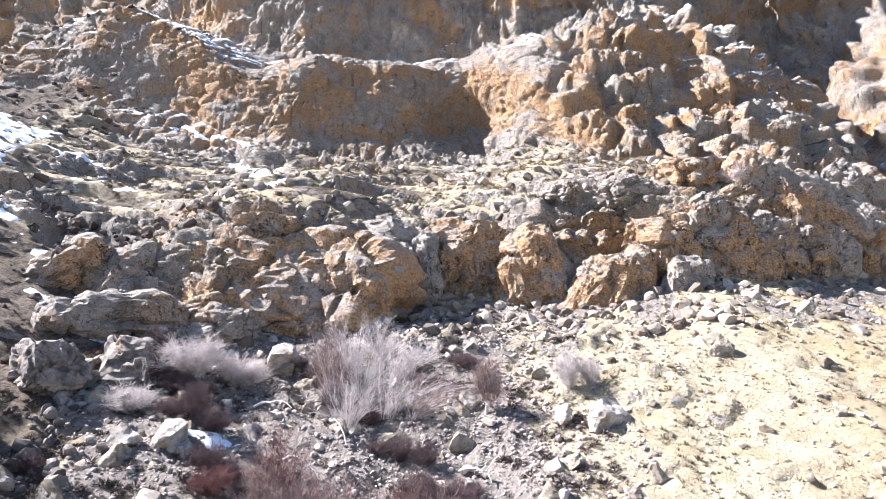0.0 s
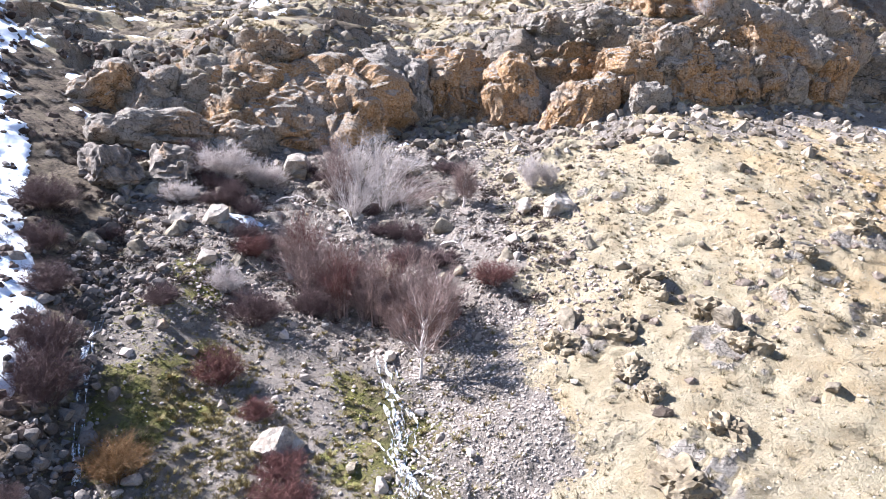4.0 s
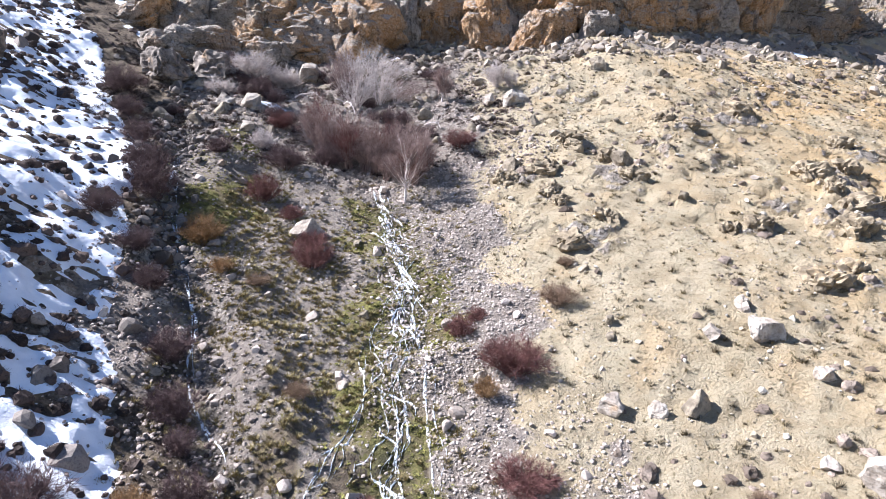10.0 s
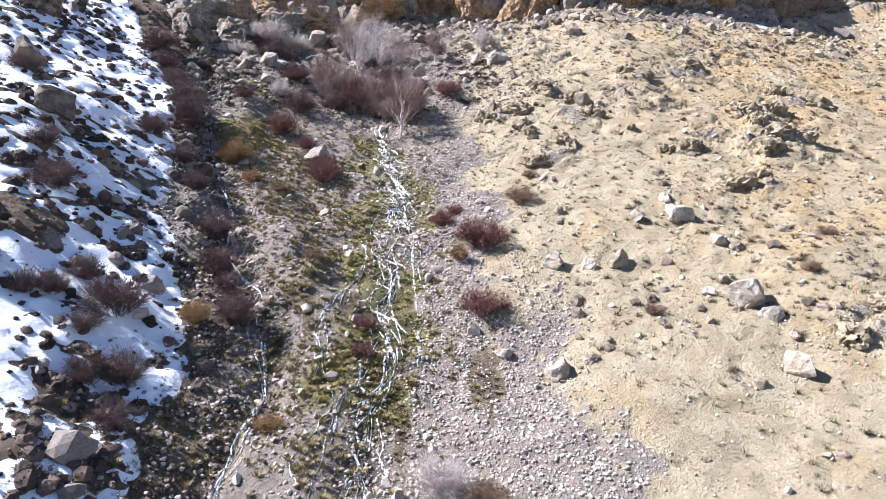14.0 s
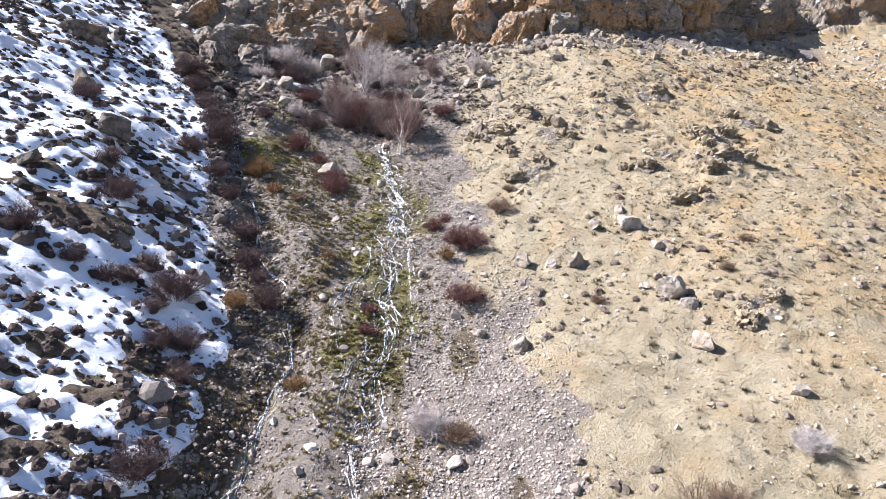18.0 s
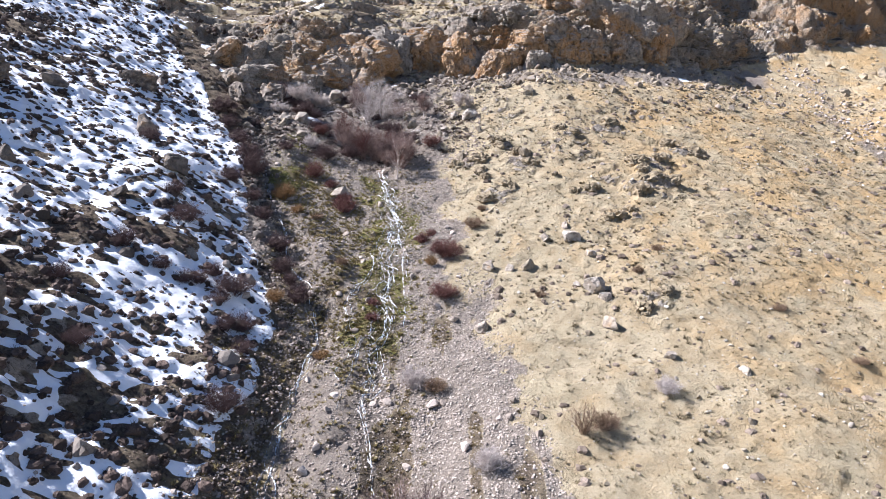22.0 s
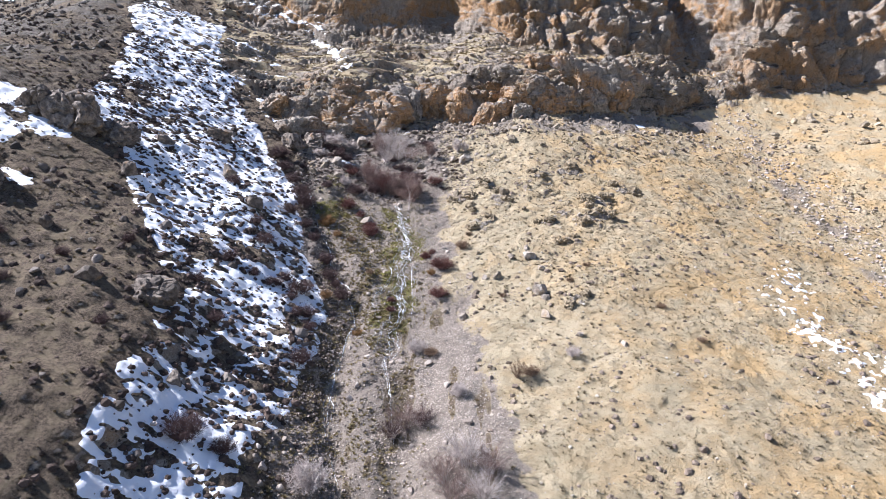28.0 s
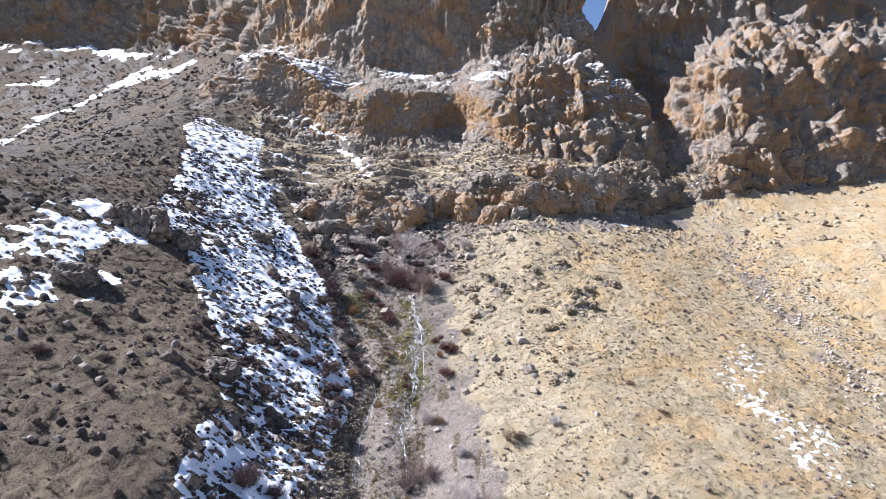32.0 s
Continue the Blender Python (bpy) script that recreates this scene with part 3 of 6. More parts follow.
def ground_rough(x, y):
    """Lumps of the lower slopes."""
    h = 0.34 * fbm(x / 4.5, y / 4.0, 0 * x, 4, 40) + 0.10 * fbm(x / 1.3, y / 0.9, 0 * x, 2, 55) + 0.085 * fbm(x / 0.62, y / 0.52, 0 * x, 2, 50)
    xb, xm = curve(BROOK, y), curve(FALLS_MAIN, y)
    h = h - 0.42 * np.exp(-((x - xb + 0.5 * fbm(x / 3, y / 1.5, 0 * x, 2, 58)) / 1.0) ** 2) * smooth(24, 18, y) + 0.35 * np.exp(-((x - xb - 2.6) / 1.2) ** 2) * smooth(20, 14, y)
    lumpy = np.maximum(smooth(0.5, -1.5, x - xb), np.exp(-((x - xm) / 4.5) ** 2) * smooth(-20, -10, y))
    h = h + lumpy * (0.42 * ridged(x / 2.2, y / 2.2, 0 * x, 3, 60) - 0.22)
    band = smooth(16, 26, y) * smooth(12, 4, x) * smooth(-26, -20, x)
    h = h + band * (0.9 * ridged(x / 3.4, y / 3.4, 0 * x, 3, 70) - 0.45)
    rug = smooth(2, 8, x) * smooth(27, 20, x) * smooth(2, 8, y) * smooth(31, 24, y) * smooth(-0.3, 0.4, fbm(x / 6, y / 6, 0 * x, 2, 83))
    h = h + rug * (0.75 * ridged(x / 2.4, y / 1.8, 0 * x, 3, 85) - 0.35)
    for cx, cy, r in CRAGS:
        d2 = ((x - cx) / r) ** 2 + ((y - cy) / (0.8 * r)) ** 2
        i = np.nonzero(d2 < 6)
        if len(i[0]):
            h[i] += np.exp(-d2[i] * 1.3) * r * (0.42 * ridged(x[i] / 0.9 + cx, y[i] / 0.7, 0 * x[i], 3, 80) - 0.10)
    return h


def ground_z(x, y):
    """Height of the lower slopes, up to the ochre band."""
    x, y = np.atleast_1d(np.asarray(x, float)), np.atleast_1d(np.asarray(y, float))
    return base_z(x, y) + ground_rough(x, y) * smooth(0.3, -2.0, rel_line(x, y, 7))


def steps(points):
    out = []
    for (a, b, d) in points:
        out.append(np.arange(a, b - 1e-6, d))
    return np.concatenate(out + [[points[-1][1]]])


XS = steps([(-200, -170, 3), (-170, -64, 0.9), (-64, -56, 0.4), (-56, -34, 0.26), (-34, 46, 0.2), (46, 70, 0.27), (70, 118, 0.45), (118, 200, 6)])
ROWS = (10, 120, 92, 78, 78, 66, 44, 56, 150, 84, 100, 160, 8, 4)
V = np.concatenate([k + np.arange(r) / r for k, r in enumerate(ROWS)] + [np.array([NL - 1.0])])


def sheet():
    ys, zs = lines_at(XS)
    m = tangents(ys, zs)
    k = np.minimum(V.astype(int), NL - 2)
    t = (V - k)[:, None]
    y0, y1, z0, z1, m0, m1 = (a.T[i] for a, i in ((ys, k), (ys, k + 1), (zs, k), (zs, k + 1), (m, k), (m, k + 1)))
    h = y1 - y0
    # even steps along the fall line
    y = y0 + h * t
    z = (2 * t ** 3 - 3 * t ** 2 + 1) * z0 + (t ** 3 - 2 * t ** 2 + t) * h * m0 + (-2 * t ** 3 + 3 * t ** 2) * z1 + (t ** 3 - t ** 2) * h * m1
    return np.broadcast_to(XS, y.shape).copy(), y, z


GX, GY, GZ = sheet()
ROW_G = int(np.searchsorted(V, 7.0))
ROW_I = int(np.searchsorted(V, 9.0))
ROW_J = int(np.searchsorted(V, 10.0))
ROW_K = int(np.searchsorted(V, 11.0))


def normals(X, Y, Z):
    p = np.stack([X, Y, Z], -1)
    du, dv = np.gradient(p, axis=1), np.gradient(p, axis=0)
    n = np.cross(du, dv)
    return n / np.maximum(np.linalg.norm(n, axis=-1, keepdims=True), 1e-9)


GZ = GZ + ground_rough(GX, GY) * np.maximum(smooth(0.3, -2.0, rel_line(GX, GY, 7)), smooth(-36, -46, GX) * smooth(0, -20, rel_line(GX, GY, 11)))
ROCKY = smooth(-1.2, 0.6, rel_line(GX, GY, 7) + 0.8 * fbm(GX / 2, GY / 2, GZ / 2, 2, 12)) * smooth(-46, -30, GX + 0.25 * (GY - 40) + 3 * fbm(GX / 6, GY / 6, 0 * GX, 2, 14))
ROCKY = np.maximum(ROCKY, smooth(66, 84, GY) * smooth(-0.8, 0.2, rel_line(GX, GY, 9) * 0.2 + fbm(GX / 9, GY / 9, 0 * GX, 2, 15)) * smooth(-75, -60, GX))
ROCKY = np.maximum(ROCKY, smooth(-4, 2, rel_line(GX, GY, 11)))


def carve():
    """Crags, ledges and flutes of the rock, pushed out along the slope's normal."""
    global GX, GY, GZ
    a = ROW_G - 14
    sel = (slice(a, None), slice(None))
    x, y, z, r = GX[sel], GY[sel], GZ[sel], ROCKY[sel]
    n = normals(x, y, z)
    wx, wy, wz = (1.5 * fbm(x / 9, y / 9, z / 9, 2, 90 + 3 * i) for i in range(3))
    far = smooth(0, 60, rel_line(x, y, 7))
    # walls stay plainer than the broken ground between them
    v = V[a:, None] + 0 * x
    wall = np.maximum(smooth(8.95, 9.1, v) * smooth(10.05, 9.9, v), smooth(10.95, 11.15, v))
    shelf = smooth(8.05, 8.2, v) * smooth(9.0, 8.85, v) * smooth(34, 20, x)
    # big blocks split by joints
    d1, d2, who, lean = cells((x + wx) / 10, (y + wy) / 14, (z + wz + 0.25 * x) / 8.0, 3)
    h = (0.8 + 1.2 * far) * (0.8 * (who - 0.5) + 0.35 * lean + 0.6 * smooth(0.0, 0.12, d2 - d1) - 0.9 * d1) * (1 - 0.4 * wall)
    d1, d2, who, lean = cells((x + wx) / 3.4, (y + wy) / 4.4, (z + wz + 0.3 * x) / 2.8, 7)
    h = h + (0.8 + 0.7 * far) * (0.7 * (who - 0.5) + 0.35 * lean + 0.55 * smooth(0.0, 0.12, d2 - d1) - 0.9 * d1) * (1 - 0.3 * wall)
    d1, d2, who, lean = cells((x + 0.4 * wx) / 1.2, (y + 0.4 * wy) / 1.5, (z + 0.4 * wz + 0.3 * x) / 1.1, 13)
    h = h + 0.32 * (0.7 * (who - 0.5) + 0.4 * lean + 0.45 * smooth(0.0, 0.2, d2 - d1) - 0.7 * d1)
    h = h * (1 - 0.35 * smooth(46, 54, x) * smooth(7, 7.3, v))
    plain = smooth(8.9, 9.05, v) * smooth(-75, -60, x) * smooth(14, 6, x)
    knobby = smooth(8.5, 8.8, v) * smooth(11.6, 10.6, v) * smooth(2, 9, x) * smooth(50, 46, x) + 0.6 * smooth(6.95, 7.1, v) * smooth(8.3, 8.0, v) * smooth(50, 46, x) + 0.9 * smooth(51, 56, x) * smooth(7, 7.3, v)
    h = h * (1 - 0.5 * np.minimum(knobby, 1))
    for wide, much, seed in ((6.2, 1.7, 331), (2.5, 0.55, 333)):
        d1, d2, who, lean = cells((x + 0.7 * wx) / wide, (y + 0.7 * wy) / (1.3 * wide), (z + 0.7 * wz) / (1.15 * wide), seed)
        h = h + much * knobby * (smooth(0.0, 0.42, d2 - d1) - 0.55 + 0.5 * (who - 0.5))
    lawn = shelf * smooth(-0.3, 0.25, fbm(x / 13, y / 5, 0 * x, 3, 131) + 1.0 * np.exp(-((x + 24) / 13) ** 2 - ((rel_line(x, y, 8) - 4.5) / 4) ** 2))
    h = h * (1 - 0.66 * shelf) * (1 - 0.68 * plain)
    # beds of the rock, gullies and flutes
    s = z + 0.22 * x + wz
    h = h + (0.6 + 0.5 * shelf) * (ridged(x / 14, y / 14, s / 2.6, 2, 17) - 0.5)
    h = h + 0.9 * (ridged(x / 3.2, y / 8, z / 14, 3, 19) - 0.5) * (0.35 + far) * (1 - 0.8 * shelf) * (1 - 0.7 * plain)
    h = h + 3.8 * (ridged((x + 0.8 * wx) / 19, y / 60, z / 60, 2, 27) - 0.55) * smooth(14, 44, rel_line(x, y, 7))
    h = h + (2.6 * (ridged((x + 1.6 * wx) / 8, y / 40, (z + 2 * wz) / 30, 2, 47) - 0.5) + 1.3 * fbm(x / 5, y / 5, z / 5, 3, 49)) * np.maximum(smooth(10.9, 11.3, v), smooth(52, 60, x) * smooth(7, 7.4, v))
    h = h + 2.2 * (ridged((x + 0.5 * wx) / 3.4, y / 20, (z + wz) / 15, 3, 48) - 0.5) * np.maximum(smooth(10.7, 11.2, v), smooth(46, 54, x) * smooth(7, 7.4, v))
    h = h + (1.5 * smooth(9, 9.2, v) * (1 - 0.6 * plain) + 1.1 * smooth(16, 30, x) * smooth(8.2, 8.6, v)) * (ridged((x + 0.3 * wx) / 6.5, y / 30, z / 24, 2, 29) - 0.5)
    front = smooth(6.95, 7.15, v) * smooth(8.1, 7.9, v)
    h = h + front * (1.3 * (ridged((x + 0.3 * wx) / 3.6, 0 * x, z / 12, 2, 43) - 0.45) + 0.45 * (ridged(x / 1.1, 0 * x, z / 4, 2, 45) - 0.5))
    h = h + 0.10 * fbm(x / 0.8, y / 0.8, z / 0.8, 3, 21)
    # fissures
    for size, deep, seed in ((4.2, 0.48, 221), (1.7, 0.16, 223)):
        f = np.abs(vnoise((x + 0.6 * wx) / size, (y + 0.6 * wy) / size, (z + 0.6 * wz) / (1.4 * size), seed) + 0.3 * vnoise(x / 0.9, y / 0.9, z / 0.9, seed + 1))
        h = h - deep * smooth(0.14, 0.0, f) * (1 - 0.8 * lawn) * (1 - 0.6 * plain) * (1 + 0.5 * far) * smooth(56, 44, x)
    h = h * (1 - 0.68 * lawn) * r * (1 - 0.95 * np.exp(-((x - 43.5) / 5) ** 2) * smooth(92, 104, y))
    # the hollow in the streaked cliff
    h = h - 3.4 * np.exp(-(((x + 1.5) / 4.2) ** 2 + ((z - 41) / 2.8) ** 2)) * (0.7 + 0.6 * ridged(x / 2.6, 0 * x, z / 9, 2, 341)) * smooth(66, 72, y) * smooth(84, 79, y)
    x, y, z = x + n[..., 0] * h, y + n[..., 1] * h, z + n[..., 2] * h
    # beds that weather into steps: steep risers of rock, treads of grass
    ledges = r * np.maximum(shelf, 0.45 * smooth(7.9, 8.1, v) * smooth(9.05, 8.95, v)) * (1 - 0.5 * lawn)
    for tall, much, seed in ((2.7, 0.85, 311), (1.0, 0.6, 313)):
        bed = (z + 0.10 * x + 1.1 * tall * fbm(x / (4.5 * tall), y / (4.5 * tall), 0 * x, 3, seed)) / tall
        part = bed - np.floor(bed)
        z = z + much * ledges * tall * (smooth(0.50, 0.95, part) - part) * smooth(-0.55, 0.1, fbm(x / 7, y / 4, 0 * x, 2, seed + 1))
    GX[sel], GY[sel], GZ[sel] = x, y, z


carve()
NORM = normals(GX, GY, GZ)


def paint():
    q = zones(GX, GY)
    nz = NORM[..., 2]
    low = 1 - smooth(-1.5, 0.5, q["near"])
    ledge = smooth(0.74, 0.90, nz + 0.10 * fbm(GX / 3, GY / 3, GZ / 3, 3, 33))
    ledge = np.maximum(ledge, smooth(8.03, 8.1, V[:, None] + 0 * GX) * smooth(9.0, 8.9, V[:, None] + 0 * GX) * smooth(0.56, 0.78, nz + 0.14 * fbm(GX / 2, GY / 2, GZ / 2, 3, 34)))
    ledge = ledge * smooth(80, 60, GY)
    rock = ROCKY * (1 - 0.92 * ledge)
    for cx, cy, r in CRAGS:
        rock = np.maximum(rock, smooth(1.3, 0.5, np.sqrt(((GX - cx) / r) ** 2 + ((GY - cy) / (0.8 * r)) ** 2) + 0.5 * fbm(GX, GY, 0 * GX, 2, 35)) * smooth(0.95, 0.80, nz) * 0.8)
    steep = smooth(0.80, 0.62, nz) * low
    rock = np.maximum(rock, 0.8 * steep)
    orange = smooth(-0.5, 0.4, fbm(GX / 11, GY / 11, GZ / 7, 3, 37)) * (0.35 + 0.65 * smooth(0.75, 0.35, nz))
    v = V[:, None] + 0 * GX
    face = smooth(6.9, 7.1, v) * smooth(8.1, 7.95, v) * (np.exp(-((GX + 14) / 7) ** 2) + np.exp(-((GX - 8) / 10) ** 2))
    face = np.maximum(face, smooth(8.9, 9.1, v) * smooth(10.1, 9.95, v) * smooth(-42, -34, GX) * smooth(40, 30, GX))
    orange = np.maximum(orange, 0.85 * smooth(44, 52, GX) * smooth(-0.4, 0.3, fbm(GX / 7, GY / 7, GZ / 9, 2, 38)))
    orange = np.clip(np.maximum(orange, 1.0 * face * smooth(0.9, 0.6, nz)), 0, 1.0)
    soil = np.maximum(q["soil"] * low, smooth(-34, -46, GX + 0.25 * (GY - 40)) * (1 - low))
    soil = np.maximum(soil, 0.62 * (1 - low) * smooth(-0.35, 0.3, fbm(GX / 3, GY / 2, 0 * GX, 3, 39)))
    a = np.stack([rock, q["scree"] * low, q["moss"] * low, np.ones_like(rock)], -1)
    # shade of the far left slope, painted in as darker ground through the wet channel
    slope_shade = 0.7 * smooth(-38, -62, GX + 4 * fbm(GX / 8, GY / 8, 0 * GX, 2, 57)) * smooth(-0.5, 0.3, fbm(GX / 4, GY / 4, 0 * GX, 3, 59))
    b = np.stack([soil, np.maximum(q["wet"] * low, slope_shade * (1 - rock)), orange, np.ones_like(rock)], -1)
    return a, b


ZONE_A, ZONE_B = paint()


def mesh_from(name, co, faces, material, smooth_shade=True):
    """A mesh from arrays of points and of faces with equal numbers of corners."""
    me = bpy.data.meshes.new(name)
    n, k = faces.shape
    me.vertices.add(len(co))
    me.vertices.foreach_set("co", np.ascontiguousarray(co, np.float32).ravel())
    me.loops.add(n * k)
    me.loops.foreach_set("vertex_index", np.ascontiguousarray(faces, np.int32).ravel())
    me.polygons.add(n)
    me.polygons.foreach_set("loop_start", np.arange(0, n * k, k, dtype=np.int32))
    me.polygons.foreach_set("use_smooth", np.full(n, smooth_shade))
    me.materials.append(material)
    me.update(calc_edges=True)
    return me


def band(name, r0, r1, label, category):
    """The rows r0 to r1 of the sheet as one piece of the setting."""
    nx = GX.shape[1]
    co = np.stack([GX[r0:r1 + 1], GY[r0:r1 + 1], GZ[r0:r1 + 1]], -1).reshape(-1, 3)
    i = (np.arange(r1 - r0)[:, None] * nx + np.arange(nx - 1)[None]).ravel()
    me = mesh_from(name, co, np.stack([i, i + 1, i + nx + 1, i + nx], -1), HILL)
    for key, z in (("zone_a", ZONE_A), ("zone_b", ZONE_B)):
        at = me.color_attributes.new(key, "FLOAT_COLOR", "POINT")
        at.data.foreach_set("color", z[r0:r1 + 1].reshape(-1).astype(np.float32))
    return tagged(new(name, me), label, category, kind="structure")


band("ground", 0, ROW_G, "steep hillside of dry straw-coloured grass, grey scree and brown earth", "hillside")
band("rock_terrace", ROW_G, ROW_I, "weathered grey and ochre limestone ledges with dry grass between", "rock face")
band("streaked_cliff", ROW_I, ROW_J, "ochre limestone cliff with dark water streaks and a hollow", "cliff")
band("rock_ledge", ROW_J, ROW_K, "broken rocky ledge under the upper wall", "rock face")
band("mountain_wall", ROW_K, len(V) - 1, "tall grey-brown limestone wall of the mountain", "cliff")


def valley():
    """The land that goes on to the horizon on all sides."""
    r = np.array([190.0, 400, 900, 2000, 4500])
    a = np.arange(72) * 2 * np.pi / 72
    x, y = r[:, None] * np.cos(a), 40 + r[:, None] * np.sin(a)
    z = np.array([-62.0, -64, -66, -68, -70])[:, None] + 0 * x
    co = np.concatenate([np.stack([x, y, z], -1).reshape(-1, 3), [[0, 40, -62]]])
    quads = [(k * 72 + i, k * 72 + (i + 1) % 72, (k + 1) * 72 + (i + 1) % 72, (k + 1) * 72 + i) for k in range(4) for i in range(72)]
    me = bpy.data.meshes.new("valley_floor")
    me.from_pydata(co.tolist(), [], quads + [(360, (i + 1) % 72, i)[::-1] for i in range(72)])
    me.materials.append(OLIVE)
    tagged(new("valley_floor", me), "flat dull valley floor reaching the horizon", "ground", kind="structure")


valley()


def surface(x, y):
    """Height of the finished sheet at x, y."""
    x, y = np.atleast_1d(np.asarray(x, float)), np.atleast_1d(np.asarray(y, float))
    out = ground_z(x, y)
    up = np.where(rel_line(x, y, 7) > -2)[0]
    if len(up):
        c = np.clip(np.searchsorted(XS, x[up]), 0, len(XS) - 1)
        d = np.abs(GY[:, c] - y[up])
        k = d.argmin(0)
        out[up] = GZ[k, c]
    return out

# ---------------------------------------------------------------- snow
def snow(name, cover, label, rows=(0, None), deep=0.08):
    """Snow that lies on the sheet wherever cover is above 0."""
    cover = cover - 1.2 * smooth(0.66, 0.45, NORM[..., 2])
    r = slice(*rows)
    keep = cover[r] > -0.35
    face = keep[:-1, :-1] | keep[1:, :-1] | keep[:-1, 1:] | keep[1:, 1:]
    face &= (cover[r] > 0)[:-1, :-1] | (cover[r] > 0)[1:, 1:] | (cover[r] > 0)[:-1, 1:] | (cover[r] > 0)[1:, :-1]
    nx = GX.shape[1]
    h = deep * np.clip(cover[r] * 3, -0.5, 1)
    x, y, z = GX[r] + NORM[r][..., 0] * h, GY[r] + NORM[r][..., 1] * h, GZ[r] + NORM[r][..., 2] * h
    i = (np.nonzero(face)[0] * nx + np.nonzero(face)[1]).astype(np.int64)
    quads = np.stack([i, i + 1, i + nx + 1, i + nx], -1)
    used, quads = np.unique(quads, return_inverse=True)
    co = np.stack([x, y, z], -1).reshape(-1, 3)[used]
    me = mesh_from(name, co, quads.reshape(-1, 4), SNOW)
    return tagged(new(name, me), label, "snow", kind="stuff")


def field_cover(x, y):
    """Cover of the snow on the shaded slope; dark scrub and rocks stand out of it."""
    big, broad = fbm(x / 4.6, y / 3.0, 0 * x, 3, 101), fbm(x / 9, y / 7, 0 * x, 2, 107)
    small, tiny = fbm(x / 1.0, y / 0.6, 0 * x, 3, 103), fbm(x / 0.42, y / 0.3, 0 * x, 2, 104)
    sx, sy = 0.97 * x + 0.24 * y, 0.97 * y - 0.24 * x
    d1, who1 = dots((sx + 0.3 * small) / 1.25, (sy + 0.15 * small) / 0.55, 105)
    d2, who2 = dots((sx + 0.4 * small) / 2.4, (sy + 0.2 * small) / 0.95, 108)
    d3, who3 = dots((sx + 0.7 * small) / 5.0, (sy + 0.4 * small) / 1.8, 109)
    holes = np.minimum(np.minimum((d1 - 0.18 - 0.38 * who1) * 1.0, (d2 - 0.08 - 0.42 * who2) * 1.7), (d3 - 0.34 * who3) * 3.0)
    xr, xl = curve(SNOW_RIGHT, y), curve(SNOW_LEFT, y)
    e = np.minimum((xr - x) / 1.2, (x - xl) / 1.8)
    d = np.minimum(np.minimum(e + 0.5 * big, np.minimum((y + 37) / 4, (68 - y) / 14 + 0.6 * broad)), 1.0)
    rim = np.exp(-((xr - x - 1.6) / 1.5) ** 2) * smooth(4, 14, y)
    cover = np.minimum(0.55 + 0.5 * big + 0.35 * broad + 0.4 * rim, holes + 0.135 + 0.10 * smooth(-22, -9, y) + 0.30 * np.exp(-((x + 16) / 4) ** 2 - ((y + 8) / 4.5) ** 2) + 0.10 * np.exp(-((x + 18) / 5) ** 2 - ((y + 16) / 3) ** 2) + 0.10 * np.exp(-((x + 24) / 5) ** 2 - ((y + 8) / 6) ** 2) - 0.08 * np.exp(-((x + 17) / 4) ** 2 - ((y - 2) / 7) ** 2) - 0.15 * np.exp(-((y + 22) / 3.5) ** 2) + 0.03 * smooth(-25, -29, y) + 0.06 * smooth(0, 10, y) + 0.12 * broad + 0.10 * big + 0.2 * rim)
    cover = np.minimum(cover, 0.9 * d + 0.35 * big - 0.02) + 0.10 * small + 0.07 * tiny
    return np.where(d > 0, cover - 0.20 * smooth(26, 60, y), -1)


def trail(x, y, way, width):
    """Positive inside a strip along the points of way."""
    out = np.full(x.shape, -9.0)
    for (ax, ay), (bx, by) in zip(way, way[1:]):
        t = np.clip(((x - ax) * (bx - ax) + (y - ay) * (by - ay)) / ((bx - ax) ** 2 + (by - ay) ** 2), 0, 1)
        out = np.maximum(out, 0.45 - 0.8 * np.hypot(x - ax - t * (bx - ax), y - ay - t * (by - ay)) / width)
    return out


